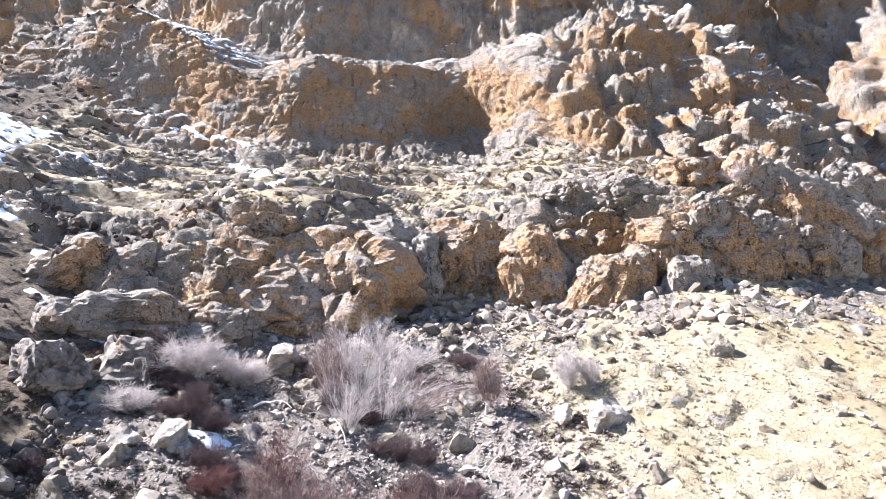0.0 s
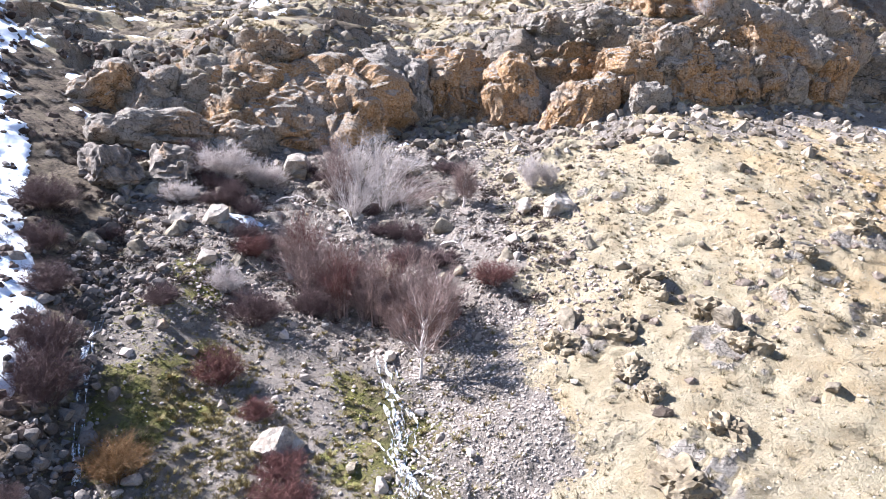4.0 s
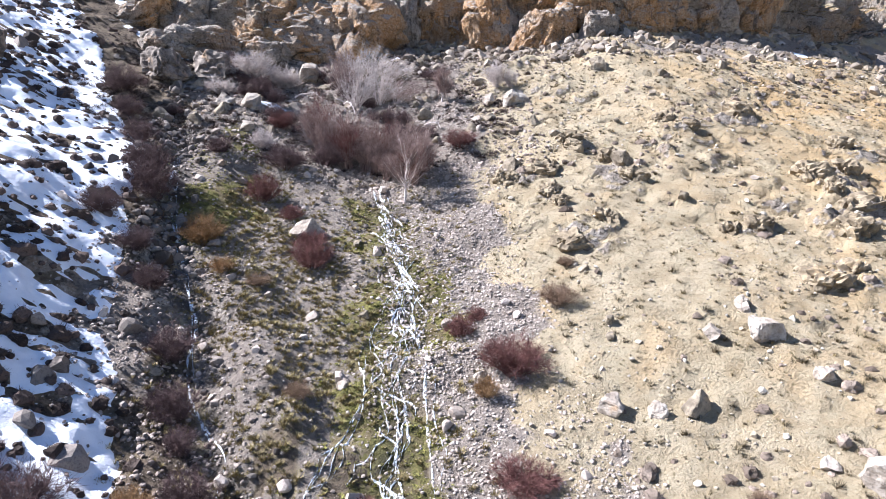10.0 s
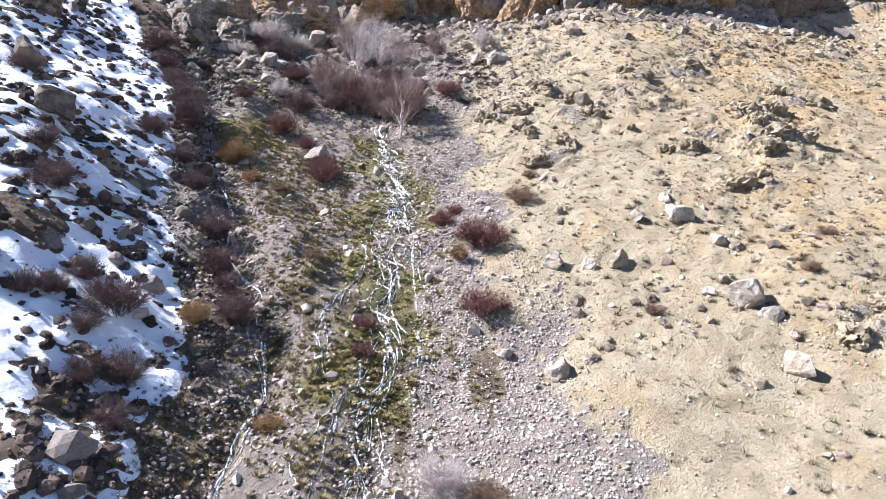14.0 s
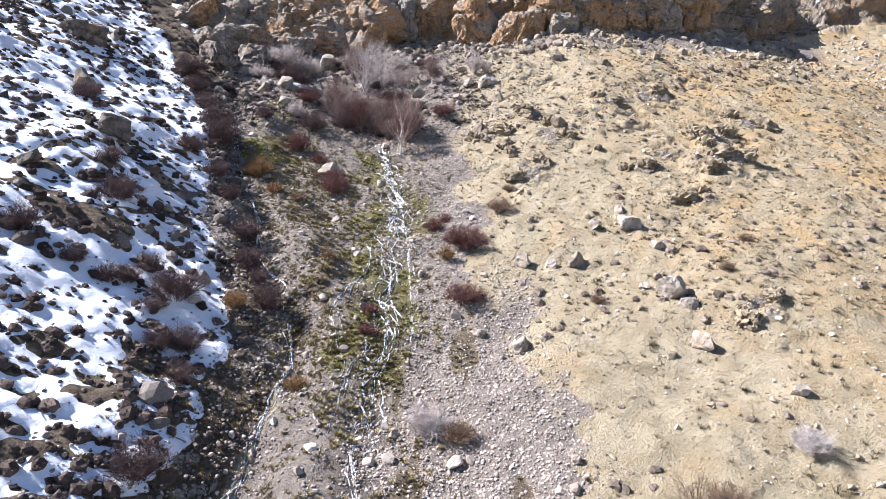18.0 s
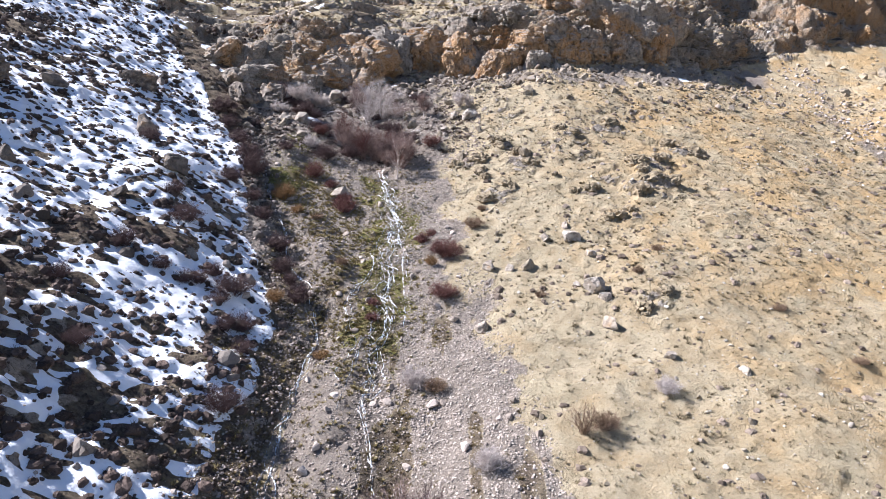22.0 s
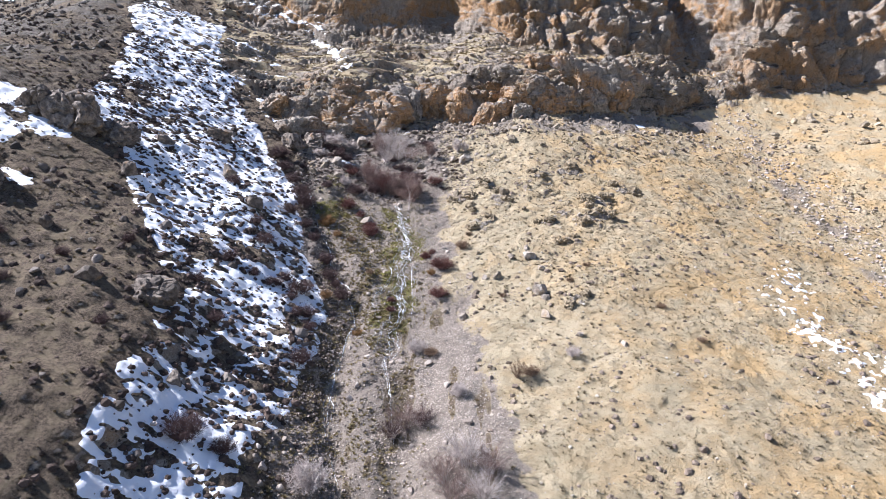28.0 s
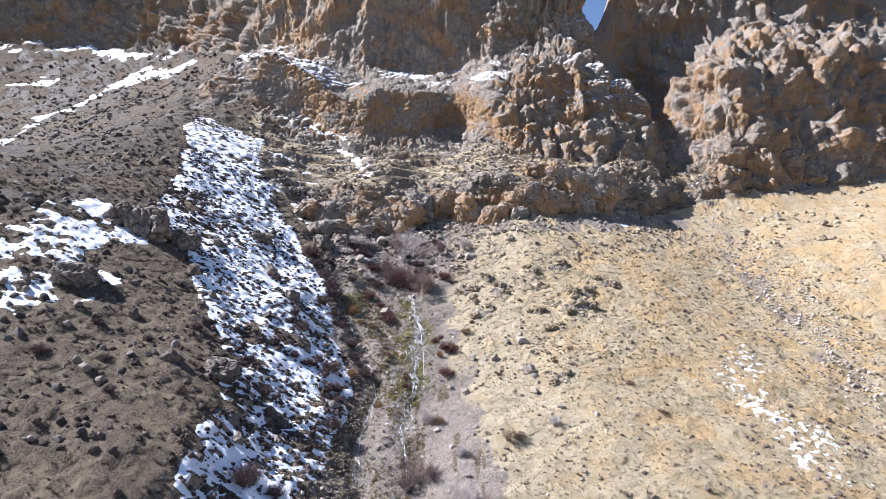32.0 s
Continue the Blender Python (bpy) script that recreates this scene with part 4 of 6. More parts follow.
def lay_snow():
    x, y, z = GX, GY, GZ
    lumps = fbm(x / 1.9, y / 1.05, 0 * x, 4, 101, 0.6)
    broad = fbm(x / 7, y / 5, 0 * x, 2, 107)
    cover = field_cover(x, y)
    snow("snow_field", cover, "old white snow on the shaded slope, broken by dark shrubs and rocks")
    d = 1 - np.sqrt(((x + 47.5) / 9) ** 2 + ((y + 7) / 13) ** 2)
    snow("snow_patch", np.where(d > 0, 0.7 * d - 0.25 + 0.6 * broad + 0.4 * lumps, -1), "white snow patch on the dark slope among rocks")
    strip = trail(x, y, [(-42, 77), (-35, 75), (-27.6, 71.5), (-22.2, 64), (-19.4, 54), (-17.6, 44.5)], 1.7)
    snow("snow_strip", np.where(strip > -1, strip - 0.08 + 0.6 * fbm(x / 0.9, y / 1.4, 0 * x, 3, 122, 0.6), -1), "narrow snow strip in a rock gully", rows=(ROW_G, None))
    line = curve([(-30, 38), (-18, 37.9), (-14.7, 37.3), (-7.5, 36.2), (2, 38.7), (8.5, 39.7), (24, 42)], y)
    strip = np.minimum(1 - np.abs(x - line - 1.6 * broad) / 3.4, np.minimum(y + 29, 23 - y) / 3)
    snow("snow_remnant", np.where(strip > 0, 0.45 * strip - 1.08 + 0.9 * fbm(x / 0.6, y / 0.5, 0 * x, 3, 119, 0.75) + 0.7 * fbm(x / 5, y / 5, 0 * x, 2, 120), -1), "last thin patches of melting snow on dry grass", deep=0.1)
    strip = np.minimum(1 - np.abs(x - 52.5 - 0.10 * (y - 60) + 2 * broad) / 2.6, np.minimum(y - 56, 110 - y) / 4)
    snow("ravine_snow", np.where(strip > 0, 0.5 * strip - 0.80 + 0.5 * lumps, -1), "snow lying in the shaded ravine", rows=(ROW_G, None))
    small = np.full(x.shape, -1.0)
    for cx, cy, rx, ry in ((-8.6, 38.2, 0.9, 2.0), (-7.2, 36.4, 1.4, 0.8), (-6.4, 34.6, 1.0, 0.5), (-20.5, 29.4, 1.2, 0.6), (-14.2, 23.4, 1.2, 0.7), (-17.6, 30.6, 0.8, 0.6), (-24, 31, 2.4, 0.8),
                           (-26, 33.5, 2.4, 0.7), (-15.3, 30.9, 1.6, 0.5), (-30, 38.5, 2.0, 1.0), (-33.5, 41, 2.2, 0.8), (-28, 47, 3.5, 0.8),
                           (-33, 51, 4.0, 1.0), (-37, 55, 3.6, 1.2), (33, 42, 1.0, 0.4)):
        small = np.maximum(small, 0.32 - 0.6 * np.sqrt(((x - cx) / rx) ** 2 + ((y - cy) / ry) ** 2) + 0.45 * fbm(x / 0.8, y / 0.6, 0 * x, 3, 121, 0.6))
    snow("small_snow_patch", small, "small patches of snow in hollows between rocks", rows=(ROW_G - 120, ROW_I))
    flat = smooth(0.55, 0.85, NORM[..., 2]) - 1.06 + 0.6 * fbm(x / 9, y / 9, z / 9, 3, 113)
    flat = np.where((y > 70) & (x < 46) & (x > -60), np.minimum(flat, (y - 72) / 6), -1)
    snow("ledge_snow", flat, "thin snow on the ledges of the upper rocks", rows=(ROW_I, ROW_K + 40))
    streaks = np.full(x.shape, -1.0)
    rough_edge = 0.75 * fbm(x / 4.5, y / 2.6, 0 * x, 3, 117, 0.7)
    for way, width in (([(-122, 88), (-125, 114), (-117, 123), (-110, 134), (-103, 140), (-97, 144)], 2.6), ([(-167, 155), (-147, 157), (-132, 154), (-114, 148), (-100, 143)], 2.6), ([(-150, 137), (-140, 139)], 3.0),
                       ([(-88, 128), (-97, 133), (-104, 134)], 3.5)):
        streaks = np.maximum(streaks, trail(x, y, way, width) + rough_edge)
    streaks = np.where((x < -52) & (y > 62), streaks - 1.5 * smooth(0.72, 0.5, NORM[..., 2]), -1)
    snow("far_snow", streaks, "streaks of snow in the high side valley", rows=(ROW_G, ROW_K + 40))
    return cover


SNOW_COVER = lay_snow()


# ---------------------------------------------------------------- scattered pieces
def ball(level):
    bm = bmesh.new()
    bmesh.ops.create_icosphere(bm, subdivisions=level, radius=1)
    co = np.array([v.co[:] for v in bm.verts])
    fa = np.array([[v.index for v in f.verts] for f in bm.faces])
    bm.free()
    return co, fa


BALLS = {k: ball(k) for k in (1, 2, 3, 4)}
RNG = np.random.default_rng(11)


def chipped(level, seed, cuts=9, grain=0.10, flat=0.75):
    """A broken stone: a ball cut by planes and roughened."""
    r = np.random.default_rng(seed)
    co, fa = BALLS[level]
    co = co.copy() * np.array([1.0, 0.8 + 0.3 * r.random(), flat])
    for _ in range(cuts):
        n = r.normal(size=3)
        n /= np.linalg.norm(n)
        d = 0.36 + 0.34 * r.random()
        over = np.maximum(co @ n - d, 0)
        co = co - over[:, None] * n * 0.96
    if grain:
        o = 9.0 * seed
        k = 1 + grain * fbm(co[:, 0] * 2.2 + o, co[:, 1] * 2.2, co[:, 2] * 2.2, 4, seed) + grain * 0.5 * (ridged(co[:, 0] * 3 + o, co[:, 1] * 3, co[:, 2] * 5, 2, seed) - 0.5)
        co = co * k[:, None]
    return co, fa


def scatter(name, protos, x, y, z, size, material, label, category, tilt=0.35, smooth_shade=False, squash=None):
    """Many small pieces joined into one object."""
    n = len(x)
    pick = RNG.integers(0, len(protos), n)
    out_c, out_f, base = [], [], 0
    a, t, b = RNG.random(n) * 6.283, RNG.normal(size=n) * tilt, RNG.random(n) * 6.283
    for k, (co, fa) in enumerate(protos):
        i = np.where(pick == k)[0]
        if not len(i):
            continue
        ca, sa, ct, st, cb, sb = (f(v[i])[:, None] for v in (a, t, b) for f in (np.cos, np.sin))
        p = co[None] * size[i][:, None, None]
        if squash is not None:
            p = p * squash[i][:, None, :]
        px, py, pz = p[..., 0] * ca - p[..., 1] * sa, p[..., 0] * sa + p[..., 1] * ca, p[..., 2]
        py, pz = py * ct - pz * st, py * st + pz * ct
        px, py = px * cb - py * sb, px * sb + py * cb
        p = np.stack([px + x[i][:, None], py + y[i][:, None], pz + z[i][:, None]], -1)
        f = fa[None] + base + (np.arange(len(i)) * len(co))[:, None, None]
        out_c.append(p.reshape(-1, 3))
        out_f.append(f.reshape(-1, fa.shape[1]))
        base += len(i) * len(co)
    me = mesh_from(name, np.concatenate(out_c), np.concatenate(out_f), material, smooth_shade)
    return tagged(new(name, me), label, category, kind="stuff")


def spread(n, x0, x1, y0, y1, chance):
    """Random places in a field, thinned by chance(x, y)."""
    x, y = RNG.uniform(x0, x1, n), RNG.uniform(y0, y1, n)
    ok = RNG.random(n) < chance(x, y)
    return x[ok], y[ok]


def sizes(n, lo, hi, power=2.5):
    return lo + (hi - lo) * RNG.random(n) ** power


PEBBLES = [chipped(1, 200 + k, 5, 0, 0.75) for k in range(6)]
LUMP_BALLS = [chipped(1, 240 + k, 3, 0, 0.6) for k in range(3)]
STONES = [chipped(2, 220 + k, 14, 0.05, 0.85) for k in range(8)]

# rubble of the gully
x, y = spread(42000, -5.5, 5, -26, 17, lambda x, y: zones(x, y)["scree"] * (1 - 0.6 * zones(x, y)["moss"]))
s = sizes(len(x), 0.025, 0.10, 2.4)
scatter("scree_rubble", PEBBLES, x, y, ground_z(x, y) + 0.2 * s, s, RUBBLE, "dense pale scree beside the falling water", "rubble")
x, y = spread(30000, -20, 9, -33, 36, lambda x, y: np.clip(zones(x, y)["scree"] * 1.1 + 0.12 * zones(x, y)["left"], 0, 1) * (1 - 0.75 * zones(x, y)["moss"]))
s = sizes(len(x), 0.03, 0.11)
scatter("scree_stones", PEBBLES, x, y, ground_z(x, y) + 0.25 * s, s, RUBBLE, "loose grey limestone rubble filling the gully", "rubble")
x, y = spread(1300, -20, 6, -33, 36, lambda x, y: np.clip(zones(x, y)["scree"] + 0.25 * zones(x, y)["left"], 0, 1))
s = sizes(len(x), 0.09, 0.45, 5)
scatter("gully_stones", STONES, x, y, ground_z(x, y) + 0.2 * s, s, RUBBLE, "angular grey limestone blocks strewn down the gully", "rubble")
# dark wet stones of the brook and the shaded bank
x, y = spread(9000, -24, -6, -33, 24, lambda x, y: np.clip(1.3 * zones(x, y)["wet"] + 0.30 * np.exp(-((x - curve(BROOK, y) + 1.5) / 2.2) ** 2) * smooth(-8, 0, y), 0, 1))
s = sizes(len(x), 0.04, 0.20, 2.6)
scatter("brook_stones", STONES[:4] + PEBBLES[:3], x, y, ground_z(x, y) + 0.3 * s, s, DARK_RUBBLE, "dark wet stones along the brook", "rubble")
x, y = spread(2600, -24, -12, 5, 26, lambda x, y: 0.9 * np.exp(-((x - curve(BROOK, y) + 0.5) / 1.3) ** 2))
s = sizes(len(x), 0.08, 0.42, 2.2)
scatter("stream_rocks", STONES, x, y, ground_z(x, y) + 0.25 * s, s, DARK_RUBBLE, "dark wet rocks tumbled down the bed of the upper brook", "rubble")
x, y = spread(22000, -20, -4, -34, 8, lambda x, y: np.exp(-((x - curve(BROOK, y) + 1.4) / 2.6) ** 2))
s = sizes(len(x), 0.03, 0.14, 2.6)
scatter("bank_stones", PEBBLES, x, y, ground_z(x, y) + 0.25 * s, s, BANK_RUBBLE, "earthy pink-grey stones on the banks of the brook", "rubble")
x, y = spread(13000, -21, 4, 15, 37, lambda x, y: (0.3 + 0.6 * smooth(-0.3, 0.4, fbm(x / 2.5, y / 2.5, 0 * x, 2, 171))) * smooth(1, -1, rel_line(x, y, 7)))
s = sizes(len(x), 0.03, 0.18, 3)
scatter("spring_rubble", PEBBLES, x, y, ground_z(x, y) + 0.25 * s, s, BANK_RUBBLE, "broken earthy rubble between the rocks above the spring", "rubble")
# blocks under the rock band
x, y = spread(7000, -26, 46, 19, 47, lambda x, y: smooth(-15, -4, rel_line(x, y, 7) + 4 * fbm(x / 5, y / 5, 0 * x, 2, 141)) * smooth(1, -1, rel_line(x, y, 7)) * (0.25 + 0.75 * smooth(0.0, 0.5, fbm(x / 3, y / 3, 0 * x, 2, 143))))
s = sizes(len(x), 0.10, 0.75, 3.2)
scatter("fallen_blocks", STONES, x, y, ground_z(x, y) + 0.1 * s, s, BROWN_RUBBLE, "fallen limestone blocks below the rock band", "rubble")
# larger single rocks, each one a thing
ROCK_MESHES = [mesh_from("rock", *chipped(3, 900 + k, 14, 0.07, 0.85), material, False) for k in range(6) for material in (PALE_STONE, CRAG_STONE, CRAG_STONE)]


def lone_rocks(n, x, y, lo, hi, label, group):
    for k in range(min(n, len(x))):
        r = lo + (hi - lo) * RNG.random() ** 2
        ob = new("rock", ROCK_MESHES[RNG.integers(0, len(ROCK_MESHES))])
        ob.matrix_basis = pose(x[k], y[k], float(surface(x[k], y[k])[0]) - 0.05 * r, *(RNG.normal(size=2) * 18), RNG.random() * 360) @ Matrix.Diagonal((r, r, r, 1))
        tagged(ob, label, "rock", group)


x, y = spread(900, -22, 1, 19, 36, lambda x, y: 0.15 + 0.8 * smooth(-0.1, 0.4, fbm(x / 3, y / 3, 0 * x, 2, 145)))
lone_rocks(210, x, y, 0.12, 0.85, "angular grey limestone rock tumbled above the spring", "tumbled rocks")
x, y = spread(900, -6, 44, 26, 44, lambda x, y: smooth(-12, -3, rel_line(x, y, 7)) * smooth(0, -1, rel_line(x, y, 7)))
lone_rocks(90, x, y, 0.22, 0.62, "fallen limestone block at the foot of the rock band", "fallen rocks")
x, y = spread(400, 1, 34, -32, 26, lambda x, y: 0.3 + 0.7 * smooth(0.05, 0.5, fbm(x / 5, y / 5, 0 * x, 3, 147)))
lone_rocks(80, x, y, 0.14, 0.36, "small pale rock lying in dry grass", "slope rocks")
# stones in the dry grass
x, y = spread(16000, 0, 44, -32, 40, lambda x, y: (1 - zones(x, y)["gully"]) * (0.35 + 0.65 * smooth(0.0, 0.5, fbm(x / 4, y / 4, 0 * x, 3, 153))))
s = sizes(len(x), 0.025, 0.085, 2.5)
scatter("slope_clods", PEBBLES, x + 0.37, y + 0.21, ground_z(x + 0.37, y + 0.21) + 0.1 * s, 1.2 * s, EARTHY_RUBBLE, "small clods of brown earth in the dry grass", "earth")
scatter("slope_grit", PEBBLES, x, y, ground_z(x, y) + 0.2 * s, s, PALE_RUBBLE, "small pale stones lying in the dry grass", "stones")
x, y = spread(9000, 0, 60, -34, 46, lambda x, y: (1 - zones(x, y)["gully"]) * (0.12 + 0.8 * smooth(0.05, 0.6, fbm(x / 5, y / 5, 0 * x, 3, 147)) + 0.3 * smooth(30, 48, x) + 0.35 * smooth(12, 28, y)))
s = sizes(len(x), 0.035, 0.20, 4)
scatter("slope_stones", STONES[:5] + PEBBLES, x, y, ground_z(x, y) + 0.25 * s, s, PALE_RUBBLE, "pale stones scattered on the dry grass", "stones")
x, y = spread(7000, 44, 66, -30, 56, lambda x, y: 0.8 * np.exp(-((x - 52.5) / 4.0) ** 2))
s = sizes(len(x), 0.06, 0.4, 3)
scatter("side_gully_stones", STONES[:4] + PEBBLES[:3], x, y, ground_z(x, y) + 0.25 * s, s, RUBBLE, "grey stones in the shallow side gully", "stones")
# rocks of the shaded slope
x, y = spread(1700, -60, -12, -34, 40, lambda x, y: zones(x, y)["left"] * (0.10 + 0.9 * smooth(0.1, 0.55, fbm(x / 4, y / 4, 0 * x, 3, 149))))
s = sizes(len(x), 0.10, 0.80, 3)
scatter("shaded_rocks", STONES, x, y, ground_z(x, y) + 0.12 * s, s, DARK_RUBBLE, "dark rocks on the shaded slope", "stones")


def tuft(seed, blades, height, width, lean):
    """A tussock of thin tapered blades."""
    r = np.random.default_rng(seed)
    co, fa = [], []
    for _ in range(blades):
        a, l, hgt = r.random() * 6.283, lean * (0.15 + 0.85 * r.random()), height * (0.45 + 0.6 * r.random())
        c, s_ = math.cos(a), math.sin(a)
        o = np.array([c, s_, 0]) * 0.30 * r.random()
        side = np.array([-s_, c, 0]) * width * (0.7 + 0.6 * r.random())
        k = len(co)
        co += [o - side, o + side, o + np.array([c * l, s_ * l, hgt])]
        fa += [(k, k + 1, k + 2)]
    return np.array(co), np.array(fa)


GRASS = [tuft(300 + k, 26, 0.42, 0.034, 0.40) for k in range(6)]
LUMP = [tuft(320 + k, 52, 0.45, 0.036, 0.46) for k in range(6)]
CARPET = [tuft(330 + k, 40, 0.24, 0.05, 0.5) for k in range(6)]


def cushion(seed, twigs, width):
    """A rounded cushion of fine twigs."""
    r = np.random.default_rng(seed)
    co, fa = [], []
    for _ in range(twigs):
        a, e = r.random() * 6.283, math.asin(0.08 + 0.92 * r.random())
        d = np.array([math.cos(a) * math.cos(e), math.sin(a) * math.cos(e), 0.75 * math.sin(e)])
        side = np.cross(d, r.normal(size=3))
        side *= width / np.linalg.norm(side)
        p, q = d * (0.1 + 0.2 * r.random()), d * (0.42 + 0.22 * r.random()) + 0.06 * r.normal(size=3)
        k = len(co)
        co += [p - side, p + side, q]
        fa += [(k, k + 1, k + 2)]
    return np.array(co), np.array(fa)


def mound(seed, twigs, width):
    """A dense dwarf shrub: a knobbly dark heart bristling with short fine twigs."""
    r = np.random.default_rng(seed)
    ball_co, fa = BALLS[2]
    lump = lambda d: 0.44 + 0.12 * fbm(d[:, 0] * 2.1 + seed, d[:, 1] * 2.1, d[:, 2] * 2.1, 2, seed)
    flat = np.array([1.0, 0.85, 0.78])
    body = ball_co * (lump(ball_co) * (0.80 + 0.22 * r.random(len(ball_co))))[:, None] * flat
    a, e = r.random(twigs) * 6.283, np.arcsin(r.random(twigs))
    d = np.stack([np.cos(a) * np.cos(e), np.sin(a) * np.cos(e), np.sin(e)], -1)
    side = np.cross(d, r.normal(size=d.shape))
    side *= (width / np.linalg.norm(side, axis=1))[:, None]
    out = d * lump(d)[:, None] * flat
    foot, tip = 0.72 * out + 0.02 * r.normal(size=d.shape), out * (1.0 + 0.28 * r.random(twigs))[:, None] + 0.06 * r.normal(size=d.shape)
    co = np.stack([foot - side, foot + side, tip], 1).reshape(-1, 3)
    return np.concatenate([body, co]), np.concatenate([fa, np.arange(3 * twigs).reshape(-1, 3) + len(body)])


CUSHION = [cushion(340 + k, 70, 0.028) for k in range(6)]
FINE_CUSHION = [cushion(350 + k, 110, 0.02) for k in range(5)]
MOUND = [mound(360 + 3 * k, 110, 0.016) for k in range(6)]
x, y = spread(30000, -1, 62, -34, 44, lambda x, y: (1 - zones(x, y)["gully"]) * (0.35 + 0.5 * smooth(-0.4, 0.4, fbm(x / 6, y / 6, 0 * x, 2, 151))))
s = sizes(len(x), 0.14, 0.52, 2.4)
scatter("grass_tussocks", GRASS, x, y, ground_z(x, y) - 0.02, s, OLIVE, "small olive-brown tussocks on the dry slope", "grass", 0.12)
x, y = spread(11000, -1, 50, -34, 42, lambda x, y: (1 - zones(x, y)["gully"]) * 0.8)
s = sizes(len(x), 0.06, 0.20, 1.6)
scatter("dry_grass", GRASS, x, y, ground_z(x, y) - 0.01, s, STRAW, "short straw-coloured winter grass", "grass", 0.12)
x, y = spread(15000, -14, -1, -32, 16, lambda x, y: np.clip(zones(x, y)["olive"] + 0.16, 0, 1))
s = sizes(len(x), 0.16, 0.50, 1.8)
scatter("streamside_tussocks", LUMP, x, y, ground_z(x, y) - 0.02, s, MOSSY, "tawny tussock grass between the streams", "grass", 0.15)
x, y = spread(9000, -12, 3, -33, -6, lambda x, y: zones(x, y)["gully"] * smooth(0.45, 0.62, zones(x, y)["soil"]) * 0.9)
s = sizes(len(x), 0.10, 0.34, 1.8)
scatter("gully_tussocks", LUMP, x, y, ground_z(x, y) - 0.02, s, TAWNY, "brown and tawny tussocks between the stones of the gully", "grass", 0.15)
x, y = spread(24000, -19, 0, -15, 21, lambda x, y: np.clip(1.25 * zones(x, y)["moss"], 0, 1))
s = sizes(len(x), 0.07, 0.30, 1.7)
scatter("moss_cushions", CARPET, x, y, ground_z(x, y) - 0.02, s, MOSS, "bright green moss and cress beside the falling water", "moss", 0.2)
x, y = spread(15000, -62, -10, -36, 44, lambda x, y: zones(x, y)["left"] * 0.85 * smooth(0.12, 0.0, field_cover(x, y)) * (0.22 + 0.78 * smooth(1, -1, x - curve(SNOW_RIGHT, y))) * smooth(-3, 1, x - curve(SNOW_LEFT, y)))
s = sizes(len(x), 0.2, 1.1, 2.2)
scatter("shaded_tussocks", MOUND, x, y, ground_z(x, y) - 0.03, s, SCRUB, "dark tussocks and dwarf scrub on the shaded slope", "scrub", 0.15)
x, y = spread(9000, -72, -18, -40, 46, lambda x, y: 0.75 * smooth(2, -2, x - curve(SNOW_LEFT, y)))
s = sizes(len(x), 0.12, 0.55, 2.2)
scatter("bank_tussocks", LUMP, x, y, ground_z(x, y) - 0.03, s, OLIVE, "olive-brown tussocks on the dull upper bank", "grass", 0.15)
x, y = spread(5200, 1, 62, -36, 44, lambda x, y: (1 - zones(x, y)["gully"]) * (0.3 + 0.4 * smooth(-0.3, 0.4, fbm(x / 6, y / 6, 0 * x, 2, 173))))
s = sizes(len(x), 0.2, 0.58, 2.2)
scatter("slope_tussocks", LUMP, x, y, ground_z(x, y) - 0.03, s, DARK_OLIVE, "dark olive tussocks dotted over the dry slope", "grass", 0.12)
x, y = spread(2600, -72, -20, -40, 46, lambda x, y: 0.65 * smooth(1, -2, x - curve(SNOW_LEFT, y)))
s = sizes(len(x), 0.3, 1.1, 2.0)
scatter("bank_scrub", MOUND, x, y, ground_z(x, y) - 0.03, s, SCRUB, "dark rounded dwarf shrubs dotted over the dull bank", "scrub", 0.15)
x, y = spread(5200, 2, 60, -34, 44, lambda x, y: (1 - zones(x, y)["gully"]) * (0.15 + 0.6 * smooth(0.0, 0.5, fbm(x / 7, y / 7, 0 * x, 2, 161))))
s = sizes(len(x), 0.28, 0.9, 2.6)
scatter("dwarf_scrub", MOUND, x, y, ground_z(x, y) - 0.04, s, GREY_SCRUB, "low grey-brown cushions of scrub in the dry grass", "scrub", 0.15)
x, y = spread(4200, -26, 3, 16, 41, lambda x, y: (0.15 + 0.5 * smooth(-0.2, 0.4, fbm(x / 4, y / 4, 0 * x, 2, 163))) * smooth(1, -1, rel_line(x, y, 7)))
s = sizes(len(x), 0.2, 0.9, 2.0)
scatter("spring_scrub", FINE_CUSHION, x, y, ground_z(x, y) - 0.04, s, SCRUB, "dark low scrub and dead grass between the rocks above the spring", "scrub", 0.2)
x, y = spread(7000, 56, 104, 2, 70, lambda x, y: smooth(1, -2, rel_line(x, y, 7)) * 0.7)
s = sizes(len(x), 0.18, 0.60, 1.8)
scatter("far_tussocks", GRASS, x, y, surface(x, y) - 0.02, s, OLIVE, "olive-brown tussocks on the far dry slope", "grass", 0.12)
x, y = spread(3000, 56, 104, 2, 70, lambda x, y: smooth(1, -2, rel_line(x, y, 7)) * (0.15 + 0.85 * smooth(0.0, 0.5, fbm(x / 5, y / 5, 0 * x, 3, 155))))
s = sizes(len(x), 0.10, 0.8, 3)
scatter("far_slope_stones", STONES[:4] + PEBBLES[:3], x, y, surface(x, y) + 0.1 * s, s, EARTHY_RUBBLE, "earthy stones on the far dry slope", "stones")
x, y = spread(11000, -36, 60, 38, 76, lambda x, y: smooth(0.5, 2, rel_line(x, y, 8)) * smooth(0.5, -1, rel_line(x, y, 9)) * (0.35 + 0.6 * smooth(-0.2, 0.4, fbm(x / 4, y / 4, 0 * x, 2, 167))))
